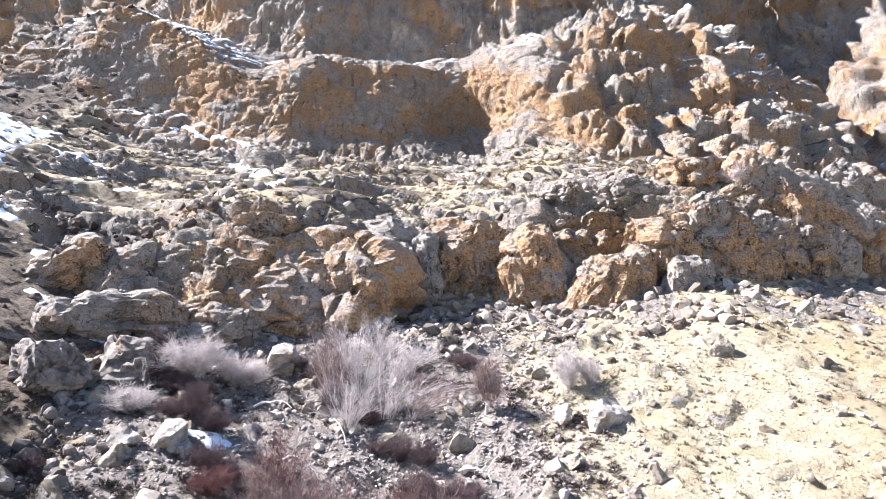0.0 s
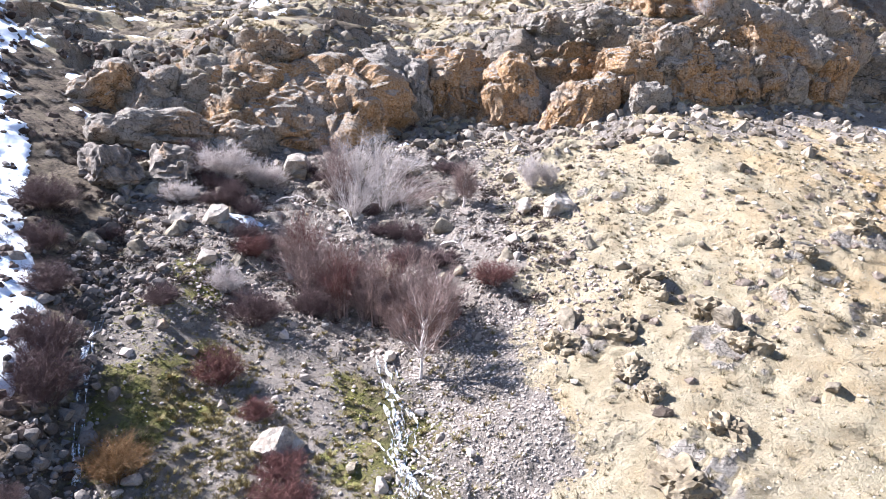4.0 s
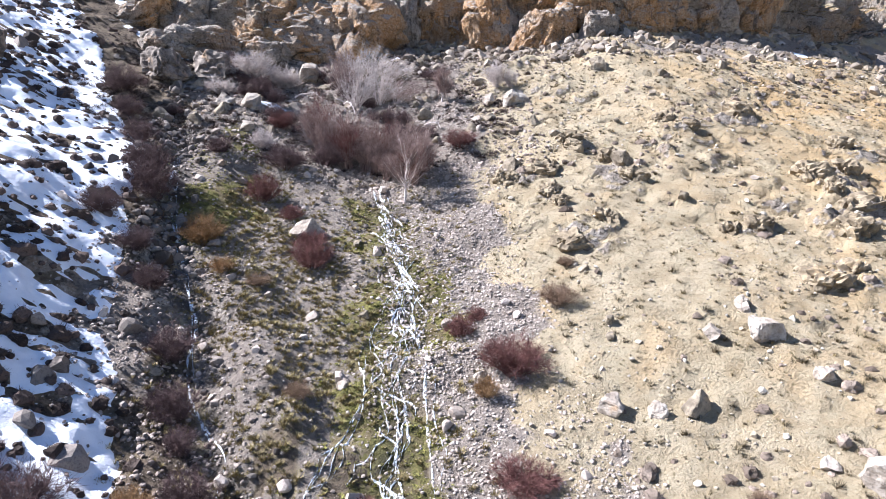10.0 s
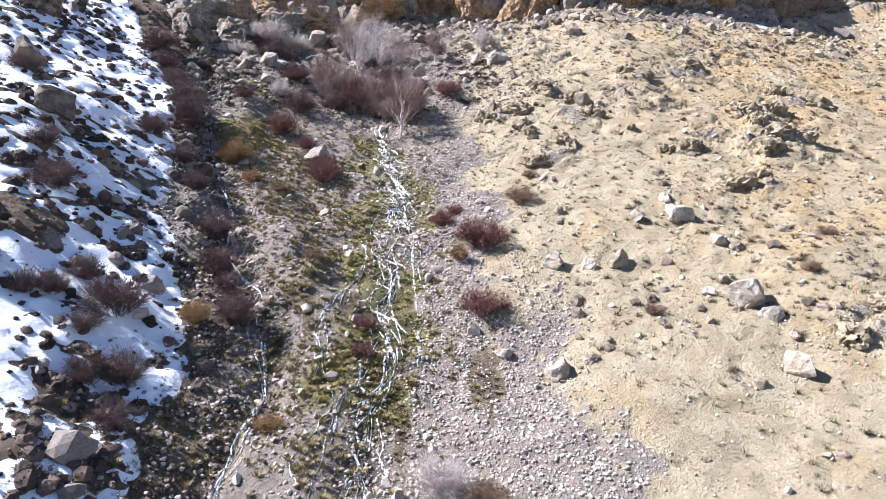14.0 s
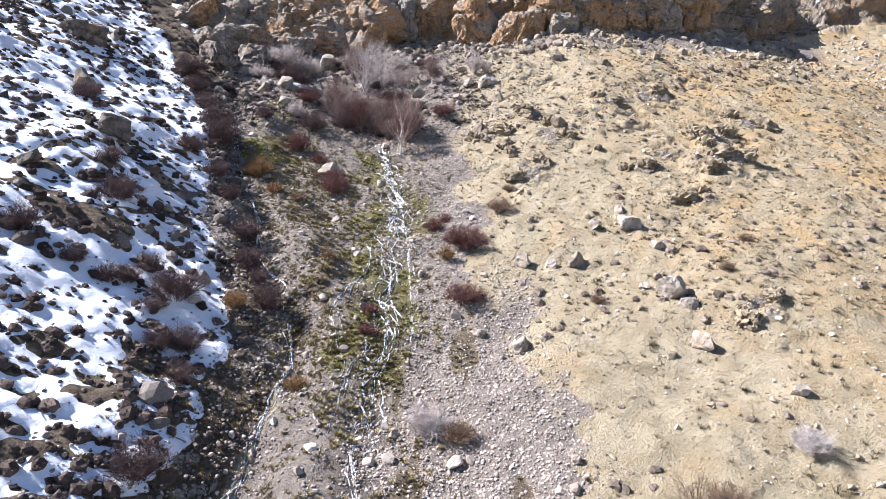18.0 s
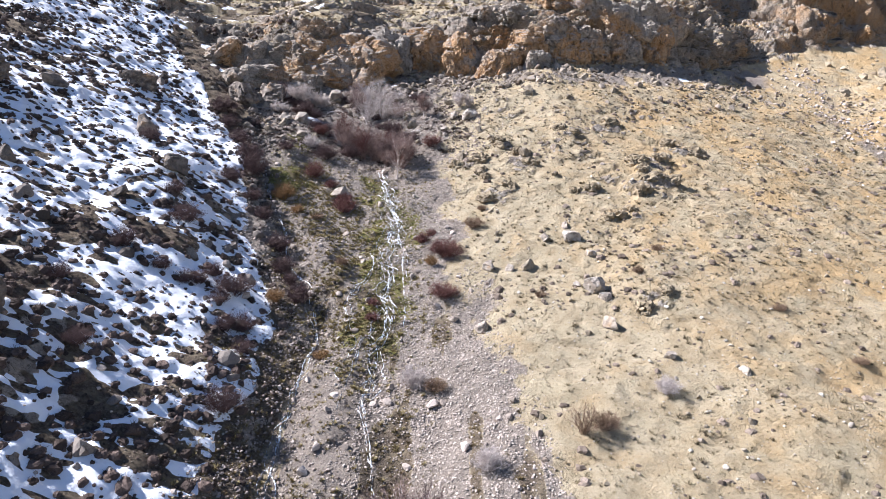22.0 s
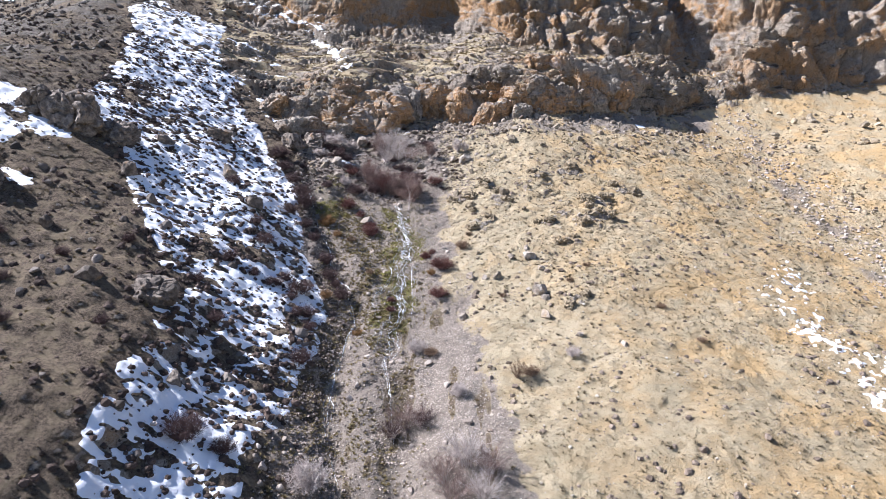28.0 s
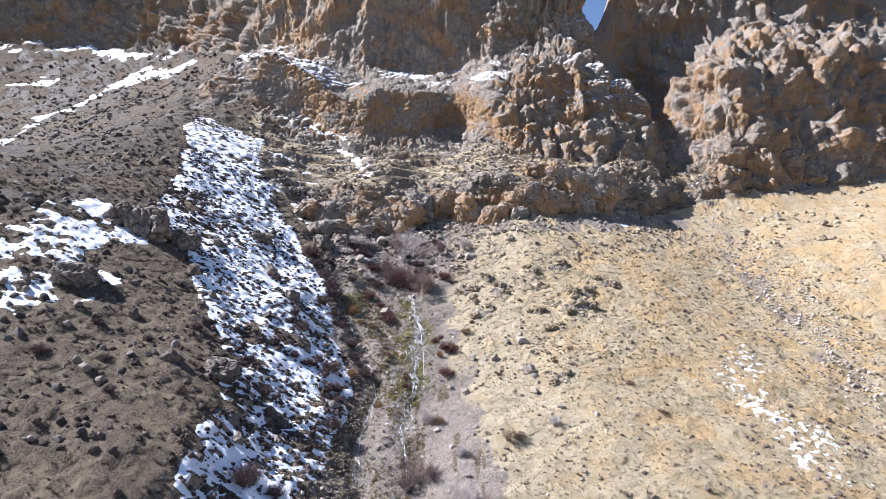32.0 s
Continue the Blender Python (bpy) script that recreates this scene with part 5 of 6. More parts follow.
s = sizes(len(x), 0.2, 0.85, 2.4)
scatter("ledge_scrub", CUSHION, x, y, surface(x, y) - 0.03, s, TAWNY, "low scrub on the rock ledges", "scrub", 0.2)
x, y = spread(6500, -36, 60, 38, 76, lambda x, y: smooth(0.5, 2, rel_line(x, y, 8)) * smooth(0.5, -1, rel_line(x, y, 9)) * (0.2 + 0.7 * smooth(-0.1, 0.5, fbm(x / 5, y / 2.5, 0 * x, 3, 169))))
s = sizes(len(x), 0.08, 0.8, 3)
scatter("ledge_stones", STONES, x, y, surface(x, y) - 0.1 * s, s, BROWN_RUBBLE, "broken grey-brown stones on the grassy ledges", "stones")
x, y = spread(13000, -58, -11, -36, 60, lambda x, y: 0.8 * smooth(0, 1.5, x - curve(SNOW_LEFT, y)) * smooth(0.3, -0.5, x - curve(SNOW_RIGHT, y)) * smooth(-0.25, 0.05, field_cover(x, y)) * smooth(1, -2, rel_line(x, y, 7)))
s = sizes(len(x), 0.22, 0.85, 2.2)
scatter("snow_scrub", MOUND, x, y, ground_z(x, y) + 0.02, s, SCRUB, "dark dwarf shrubs poking out of the snow", "scrub", 0.2)


x, y = spread(9500, -168, -40, -34, 152, lambda x, y: 0.85 * smooth(2, -3, rel_line(x, y, 11)) * smooth(-0.5, 0.3, fbm(x / 9, y / 9, 0 * x, 2, 165)))
s = sizes(len(x), 0.4, 1.5, 2)
scatter("valley_scrub", CUSHION, x, y, surface(x, y) - 0.05, s, SCRUB, "dark low scrub over the slopes of the side valley", "scrub", 0.15)
x, y = spread(2600, -165, -36, 40, 150, lambda x, y: smooth(3, -3, rel_line(x, y, 11)))
s = sizes(len(x), 0.25, 1.0, 3)
scatter("high_slope_rocks", STONES[:4] + LUMP_BALLS, x, y, surface(x, y) + 0.1 * s, s, DARK_RUBBLE, "dark rocks and scrub of the high side valley", "stones")


# ---------------------------------------------------------------- boulders and outcrops
def boulder(name, level, seed, material, label, category, flat=0.85, cuts=13, grain=0.15):
    co, fa = chipped(level, seed, cuts, grain, flat)
    me = mesh_from(name, co, fa, material, False)
    return tagged(new(name, me), label, category)


def settle(x, y, r, k):
    """A pose on the slope for a stone of half-width r."""
    z = float(surface(x, y)[0])
    return pose(x, y, z + 0.14 * r, 14 * math.sin(k * 2.1), 12 * math.cos(k * 1.3), (k * 67) % 360) @ Matrix.Diagonal((r, r, r, 1))


PALE_AT = [(-9.5, 9.9, 1.87), (9.6, 0.2, 1.8), (7.4, 0.1, 1.1), (9.3, 1.9, 1.05), (2.9, -2.7, 1.3), (4.3, -2.9, 1.0), (10.4, -2.3, 1.3), (9.3, 1.5, 0.86), (8.7, -5.6, 0.9), (9.7, -6.9, 2.3), (10.1, -8.1, 1.3),
           (9.9, -10.5, 1.6), (2.0, -9.2, 1.4), (0.2, -7.6, 0.9), (-5.7, -5.2, 1.0), (12.4, -14.0, 0.9), (3.1, -16.5, 0.66), (16.1, -15.6, 1.1), (-1.4, -0.3, 0.75), (-6.4, -0.7, 0.71), (-15.2, 22.7, 2.2),
           (-17.0, 22.0, 1.8), (-14.6, 22.2, 1.5), (-12.7, 31.0, 2.5), (2.9, 24.9, 2.4), (1.2, 25.4, 1.6)]
GREY_AT = [(5.7, -2.9, 1.5), (7.5, 13.5, 1.7), (1.7, 15.1, 1.5), (4.7, 18.2, 1.36), (8.9, 22.7, 0.93), (12.2, 22.8, 0.98), (9.9, 29.5, 1.6), (3.7, 20.7, 1.2), (0.7, 21.8, 1.4), (-11.2, 29.7, 1.5), (-12.4, 30.5, 1.85),
           (-16.8, 21.1, 1.7), (4.1, -8.1, 0.46), (3.1, -7.4, 0.53), (7.9, -7.9, 0.55), (4.4, -18.2, 0.57), (8.5, -15.4, 0.5), (-6.9, 9.2, 0.6), (-6.0, 3.7, 0.6), (3.9, 1.6, 0.66), (9.9, 10.2, 0.9), (10.0, 29.0, 1.8),
           (14.5, 27.5, 1.2), (20.5, 31.0, 1.6), (24.0, 27.0, 1.2), (31.0, 33.5, 2.0), (27.0, 36.0, 1.5), (17.5, 34.5, 1.7), (66.0, 51.0, 2.6), (72.0, 45.0, 2.2), (58.0, 47.0, 1.8)]
DARK_AT = [(-22.4, 25.6, 3.6), (-19.3, 27.8, 3.2), (-14.9, 14.2, 0.7), (-12.4, -8.9, 0.7), (-23.6, -19.4, 3.4), (-27.9, -20.5, 2.6), (-41.5, 2.5, 6.5), (-45.5, 3.2, 4.5), (-37.0, 3.8, 4.0), (-43.3, -11.5, 4.2),
           (-29.4, -5.3, 2.2), (-23.3, -3.1, 1.8), (-33.0, -2.0, 2.6), (-26.0, 9.0, 2.6), (-21.5, 3.0, 2.4), (-30.0, 17.0, 3.0), (-34.0, 9.0, 2.6), (-19.5, -26.0, 2.2), (-35.0, -14.0, 2.2)]
for group, spots, mat, labels in (
        ("pale boulders", PALE_AT, PALE_STONE, "pale angular limestone boulder lying on the slope"),
        ("grey boulders", GREY_AT, CRAG_STONE, "weathered grey-brown limestone boulder half sunk in the ground"),
        ("dark outcrops", DARK_AT, SHADED_STONE, "dark weathered limestone outcrop on the shaded slope")):
    made = []
    for k, (bx, by, w) in enumerate([q for q in spots if q[2] < 3]):
        m = settle(bx, by, (0.46 if w < 2.4 else 0.56) * w, k)
        if k < 7:
            ob = boulder("boulder" if w < 2.4 else "rock_outcrop", 4, 400 + 31 * k + len(made) + len(labels), mat, labels, "boulder" if w < 2.4 else "rock outcrop")
            ob.matrix_basis = m
            made.append(ob)
        else:
            ob = copy_thing(made[k % 7], m)
            ob.matrix_basis = m
            ob.name = "boulder" if w < 2.4 else "rock_outcrop"
            tagged(ob, category="boulder" if w < 2.4 else "rock outcrop")
        tagged(ob, group=group)


BALLS[5] = ball(5)


def crag(x, y, z, wide, high, seed, material, label, group, rough=1.0):
    """A rugged mass of limestone that stands out of the slope, cut by joints and fluted by water."""
    r = np.random.default_rng(seed)
    co, fa = BALLS[5 if wide > 3.4 else 4]
    co = np.sign(co) * np.abs(co) ** 0.74
    for _ in range(9):
        n = r.normal(size=3) * np.array([1, 1, 0.8])
        n /= np.linalg.norm(n)
        over = np.maximum(co @ n - (0.62 + 0.34 * r.random()), 0)
        co = co - over[:, None] * n * 0.9
    turn = 0.35 * r.normal()
    lean = 0.2 * r.normal()
    p = co * np.array([0.56 * wide, 0.34 * wide + 0.3, 0.72 * high])
    p[:, 0] += lean * p[:, 2]
    o = 13.0 * seed
    nrm = co / np.linalg.norm(co, axis=1, keepdims=True)
    flat = 1 - np.abs(nrm[:, 2])
    sx, sy, sz = p[:, 0] + o, p[:, 1], p[:, 2]
    wx = 0.5 * fbm(sx / 2.2, sy / 2.2, sz / 2.2, 2, seed)
    h = 0.0
    for size, much, gap, k in ((0.38 * wide, 0.10 * wide, 0.08, 0), (0.20 * wide, 0.032 * wide, 0.09, 2), (min(0.75, 0.12 * wide), min(0.08, 0.02 * wide), 0.14, 4)):
        d1, d2, who, tilt = cells((sx + wx) / size, (sy + wx) / size, (sz + 0.6 * wx + 0.25 * sx) / (0.85 * size), seed + k)
        h = h + rough * much * (0.7 * (who - 0.5) + 0.4 * tilt + 0.7 * smooth(0.0, gap, d2 - d1) - 0.7 * d1)
    h = h + min(0.4, 0.07 * wide) * flat * (ridged((sx + 0.4 * wx) / 1.3, sy / 1.3, sz / 9, 2, seed + 5) - 0.5) + min(0.16, 0.035 * wide) * fbm(sx / 1.2, sy / 1.2, sz / 1.0, 4, seed + 3, 0.65)
    p = p + nrm * h[:, None]
    c, s_ = math.cos(turn), math.sin(turn)
    p = np.stack([p[:, 0] * c - p[:, 1] * s_, p[:, 0] * s_ + p[:, 1] * c, p[:, 2]], -1)
    p = p + np.array([x, y + 0.26 * wide, z + 0.30 * high])
    tagged(new("rock_outcrop", mesh_from("rock_outcrop", p, fa, material, False)), label, "rock outcrop", group)


# place, width, height, seed, and whether the faces are ochre
for cx, cy, cz, wide, high, seed, ochre in (
        (-16, 35.1, 15.34, 9.43, 4.7, 61, True), (-10.5, 36.6, 14.06, 10.23, 6.2, 64, True), (-12.2, 38.1, 17.75, 7.24, 2.9, 67, False), (-23.3, 36.3, 16.27, 7.36, 3.6, 70, False),
        (-27.6, 35.9, 17.25, 6.90, 2.9, 73, False), (-7.3, 42.1, 17.61, 7.82, 4.9, 100, False), (-3.2, 43.6, 17.62, 4.94, 4.8, 103, True), (-0.3, 43.5, 17.22, 5.29, 4.8, 106, True),
        (2.5, 42.1, 15.78, 4.48, 6, 109, True), (4.3, 42, 16.44, 3.33, 3.8, 112, False), (6.4, 39.1, 15.56, 3.79, 3.7, 115, True), (8.4, 39.1, 15.81, 3.10, 4.1, 118, True),
        (11.3, 41, 18.38, 6.21, 3.5, 121, True), (12.3, 38.5, 16.49, 3.22, 2.6, 124, False), (16.2, 41.3, 18.21, 4.25, 4.1, 127, True), (20.8, 45.2, 24.54, 3.91, 3.8, 133, False),
        (23.8, 44.3, 21.35, 6.44, 4.6, 136, False), (19.3, 42.4, 19.65, 4.48, 2.9, 139, False), (28.2, 46.4, 22.44, 4.48, 5.5, 142, False), (5.6, 45.1, 24.46, 3.56, 1.2, 172, False),
        (10.4, 43.9, 24.11, 4.83, 1.6, 175, False), (15.4, 41.7, 21.32, 4.71, 2.3, 178, False), (-22.3, 31.5, 14.56, 6.79, 2, 181, False), (-17, 33.2, 14.21, 4.37, 1.6, 184, False),
        (17.5, 41.4, 17.88, 5.52, 3.5, 190, True), (20.9, 42.6, 18.31, 5.86, 4.1, 193, False), (24.5, 43.7, 18.03, 5.52, 3.9, 196, False), (28.9, 45.9, 18.44, 6.55, 4.7, 199, True),
        (26.4, 45.2, 20.22, 7.01, 4, 202, False), (31.1, 47.4, 21.75, 6.90, 5.4, 205, False), (15.1, 41.3, 19.59, 4.48, 2.6, 208, False), (-15.4, 37.7, 21.09, 3.45, 0.9, 223, False),
        (17.1, 46.3, 25.64, 5.52, 2.2, 229, False)):
    crag(cx, cy, cz, wide, high, seed, OCHRE_STONE if ochre else FACE_STONE, "massive cracked crag with bright ochre faces" if ochre else "massive cracked limestone crag, grey with tan faces", "crags of the rock band")
for k, (px, py, w) in enumerate(CRAGS):
    for j in range(2):
        bx, by = px + 0.75 * w * math.sin(k * 2.3 + 2.6 * j), py + 0.55 * w * math.cos(k * 1.7 + 2.9 * j)
        crag(bx, by, float(surface(bx, by)[0]) - 0.22 * w, (1.0 - 0.3 * j) * w, 0.52 * w, 501 + 5 * k + j, RIB_STONE, "low weathered rib of earthy rock breaking through dry grass", "slope ribs", 2.2)
for k, (px, py, w) in enumerate(DARK_AT):
    if w >= 3:
        crag(px, py - 0.2 * w, float(surface(px, py - 0.2 * w)[0]), 1.05 * w, 0.5 * w, 301 + 3 * k, SHADED_STONE, "dark weathered limestone outcrop on the shaded slope", "dark outcrops")


# ---------------------------------------------------------------- shrubs
def rods(paths, r0, r1, sides=3):
    """Thin tapered rods along paths of equal numbers of points: (n, k, 3)."""
    n, k, _ = paths.shape
    d = np.gradient(paths, axis=1)
    d /= np.maximum(np.linalg.norm(d, axis=-1, keepdims=True), 1e-9)
    ref = np.where(np.abs(d[..., 2:]) < 0.9, np.array([0, 0, 1.0]), np.array([1.0, 0, 0]))
    u = np.cross(d, ref)
    u /= np.maximum(np.linalg.norm(u, axis=-1, keepdims=True), 1e-9)
    v = np.cross(d, u)
    rad = (r0[:, None] * (1 - np.linspace(0, 1, k)) + r1[:, None] * np.linspace(0, 1, k))[..., None, None]
    a = np.arange(sides) * 2 * np.pi / sides
    ring = paths[:, :, None] + rad * (u[:, :, None] * np.cos(a)[:, None] + v[:, :, None] * np.sin(a)[:, None])
    co = ring.reshape(-1, 3)
    i = np.arange(n)[:, None, None] * k * sides + np.arange(k - 1)[None, :, None] * sides + np.arange(sides)[None, None]
    j = np.arange(n)[:, None, None] * k * sides + np.arange(k - 1)[None, :, None] * sides + ((np.arange(sides) + 1) % sides)[None, None]
    fa = np.stack([i, j, j + sides, i + sides], -1).reshape(-1, 4)
    return co, fa


def shrub(kind, seed, stems, twigs, upright=0.5, thin=1.0, label="", category="shrub", name="shrub"):
    """A leafless shrub about one metre wide: an Empty with its branches and its twigs."""
    r = np.random.default_rng(seed)
    t = np.linspace(0, 1, 5)[None, :, None]
    a = r.random(stems) * 6.283
    out = (0.12 + 0.40 * r.random(stems) ** 0.7)
    up = (0.42 + 0.42 * r.random(stems)) * (0.65 + 0.7 * upright) * np.sqrt(np.maximum(1.05 - (out / 0.56) ** 2, 0.12))
    tip = np.stack([np.cos(a) * out, np.sin(a) * out, up], -1)
    foot = np.stack([np.cos(a), np.sin(a), 0 * a], -1) * (0.16 * r.random(stems))[:, None] - np.array([0, 0, 0.06])
    bend = np.stack([np.cos(a) * 0.10, np.sin(a) * 0.10, 0 * a + 0.04], -1) * r.normal(size=(stems, 1))
    paths = foot[:, None] * (1 - t) + tip[:, None] * t + bend[:, None] * (t * (1 - t) * 4) + 0.018 * r.normal(size=(stems, 5, 3)) * t
    root = new(name)
    tagged(root, label, category)
    co, fa = rods(paths, np.full(stems, 0.0075 * thin), np.full(stems, 0.0024 * thin), 3)
    b = new("stem_clump", mesh_from("stem_clump", co, fa, TWIGS[kind]))
    b.parent = root
    per = max(1, twigs // stems)
    who = np.repeat(np.arange(stems), per)
    f = 0.30 + 0.70 * r.random(len(who))
    k = np.minimum((f * 4).astype(int), 3)
    w = (f * 4 - k)[:, None]
    start = paths[who, k] * (1 - w) + paths[who, k + 1] * w
    way = r.normal(size=(len(who), 3)) * np.array([0.7, 0.7, 0.45]) + (tip - foot)[who] * 0.9 + np.array([0, 0, 0.35 * upright])
    way *= (0.11 + 0.15 * r.random(len(who)))[:, None] / np.linalg.norm(way, axis=1, keepdims=True)
    s = np.linspace(0, 1, 2)[None, :, None]
    tp = start[:, None] + way[:, None] * s
    co, fa = rods(tp, np.full(len(who), 0.0046 * thin), np.full(len(who), 0.0018 * thin), 3)
    g = new("crown", mesh_from("crown", co, fa, TWIGS[kind]))
    g.parent = root
    return root


KINDS = {}


def plant(kind, x, y, wide, high, k, label, category="shrub", name="shrub", group=""):
    z = float(surface(x, y)[0])
    form = "tall" if high / wide > 0.95 else "low"
    key = (kind, form, k % 3)
    m = pose(x, y, z - 0.03, 0, 0, (k * 83) % 360) @ Matrix.Diagonal((wide, wide, high / 0.72 if form == "low" else high / 0.95, 1))
    if key not in KINDS:
        KINDS[key] = shrub(kind, 500 + 7 * len(KINDS), 75, 2300, 0.35 if form == "low" else 0.85, 0.72, label, category, name)
        ob = KINDS[key]
        ob.matrix_basis = m
    else:
        ob = copy_thing(KINDS[key], m)
        ob.matrix_basis = m
        ob.name = name
    tagged(ob, label, category, group)


RED_AT = [(-0.1, -0.3, 2.5, 1.5), (-0.4, -5.4, 2.0, 1.15), (-2.0, 2.4, 1.2, 0.85), (-1.3, 3.1, 0.9, 0.7), (-8.9, 7.6, 1.9, 1.4), (-12.3, 12.6, 1.8, 1.5), (-12.8, 20.2, 1.7, 1.1), (-9.2, 9.0, 1.6, 1.0), (-5.3, -5.7, 0.9, 0.66),
          (-5.2, -7.5, 1.0, 0.6), (-1.2, 18.3, 2.0, 1.2), (-10.5, 11.2, 1.2, 0.8)]
PURPLE_AT = [(-14.2, -7.8, 2.6, 1.5), (-18.9, -2.6, 2.2, 1.4), (-17.1, 9.6, 2.5, 2.0), (-22.9, 20.6, 2.6, 1.7), (-14.8, -9.2, 1.4, 0.8), (-16.4, -8.0, 1.4, 0.9), (-15.9, -6.5, 1.4, 0.9), (-13.0, -10.4, 1.6, 1.3), (-13.9, -11.0, 1.4, 1.1), (-12.2, -2.1, 1.8, 1.4), (-10.4, -5.9, 1.5, 1.4),
             (-11.4, -3.8, 1.2, 0.9), (-12.2, -17.5, 1.9, 1.4), (-20.8, -8.2, 1.6, 1.5), (-18.4, -8.6, 1.2, 0.9), (-17.1, -8.5, 1.2, 0.9), (-13.1, 0.4, 1.8, 1.4), (-12.4, -12.6, 1.3, 0.9), (-17.3, -29.8, 2.8, 2.0),
             (-14.9, -29.5, 1.7, 1.2), (-9.5, 17.2, 2.0, 1.5), (-11.7, 15.9, 2.4, 1.5), (-15.4, 15.5, 1.6, 1.0)]
PURPLE_MORE = [(-17.9, 11.2, 2.4, 1.9), (-19.8, 15.0, 2.0, 1.4), (-21.4, 17.6, 1.9, 1.3), (-18.3, 6.6, 1.8, 1.3), (-16.2, 5.2, 1.5, 1.1), (-14.9, 3.4, 1.5, 1.1), (-25.2, -24.6, 1.2, 0.8), (-31.5, -18.0, 1.3, 0.8), (-28.3, -13.0, 1.2, 0.9),
               (-33.8, -22.4, 1.4, 0.9), (-37.4, -17.0, 1.3, 0.8), (-31.0, -27.0, 1.4, 0.9), (-39.5, -24.0, 1.6, 1.0), (-20.4, -0.4, 1.6, 1.1), (-24.6, 6.2, 1.8, 1.2), (-22.2, -13.5, 1.4, 1.0), (-19.3, -17.5, 1.5, 1.0)]
GREY_SHRUBS = [(-2.3, -13.6, 1.8, 1.5), (11.4, -16.7, 1.4, 0.9), (-9.2, -29.3, 2.8, 2.2), (19.3, 45.5, 2.9, 1.9), (-10.8, 20.4, 1.8, 1.3),
               (-13.4, 17.6, 1.7, 1.2), (-16.6, 28.6, 4.0, 2.0), (-14.4, 29.6, 2.6, 1.6), (1.9, 27.6, 1.5, 1.9), (3.0, 27.9, 1.2, 1.5), (-18.1, 25.4, 2.4, 1.2), (1.4, -21.4, 1.4, 1.1)]
BROWN_AT = [(7.4, -19.2, 1.5, 0.8), (2.2, 3.2, 1.7, 0.9), (-10.8, 5.0, 1.1, 0.6), (-7.9, -1.6, 1.0, 0.6), (-1.1, -14.2, 1.3, 0.8), (15.2, -2.6, 0.9, 0.5), (13.0, -5.4, 0.8, 0.5), (21.4, -8.6, 1.0, 0.5), (23.5, -14.0, 0.9, 0.5),
            (6.0, -7.0, 0.8, 0.5), (3.0, 5.8, 0.8, 0.5)]
HIGH_SHRUBS = [(-19.6 + 17 * ((k * 0.618) % 1), 20.5 + 12 * ((k * 0.755) % 1), 1.1 + 0.9 * ((k * 0.37) % 1), 0.7 + 0.7 * ((k * 0.53) % 1)) for k in range(26)]
RUST_AT = [(-14.2, 8.2, 2.0, 1.4), (-11.8, -6.6, 1.2, 0.9), (-12.6, 5.6, 1.1, 0.8), (-1.3, -1.6, 0.9, 0.8), (-8.2, -10.6, 1.0, 0.7)]
for kind, places, label in (
        ("red", RED_AT, "leafless dark-red shrub with dense twigs"), ("purple", PURPLE_AT, "leafless purple-brown shrub with dense twigs"),
        ("purple", HIGH_SHRUBS, "leafless purple-brown shrub among the rocks above the spring"),
        ("purple", PURPLE_MORE, "leafless purple-brown shrub on the shaded slope"), ("grey", GREY_SHRUBS, "bare grey shrub with pale upright twigs"),
        ("brown", BROWN_AT, "dry brown shrub in straw-coloured grass"), ("rust", RUST_AT, "rust-coloured shrub beside the brook")):
    for k, (px, py, w, h) in enumerate(places):
        plant(kind, px, py, w, h, k, label, group=kind + " shrubs")
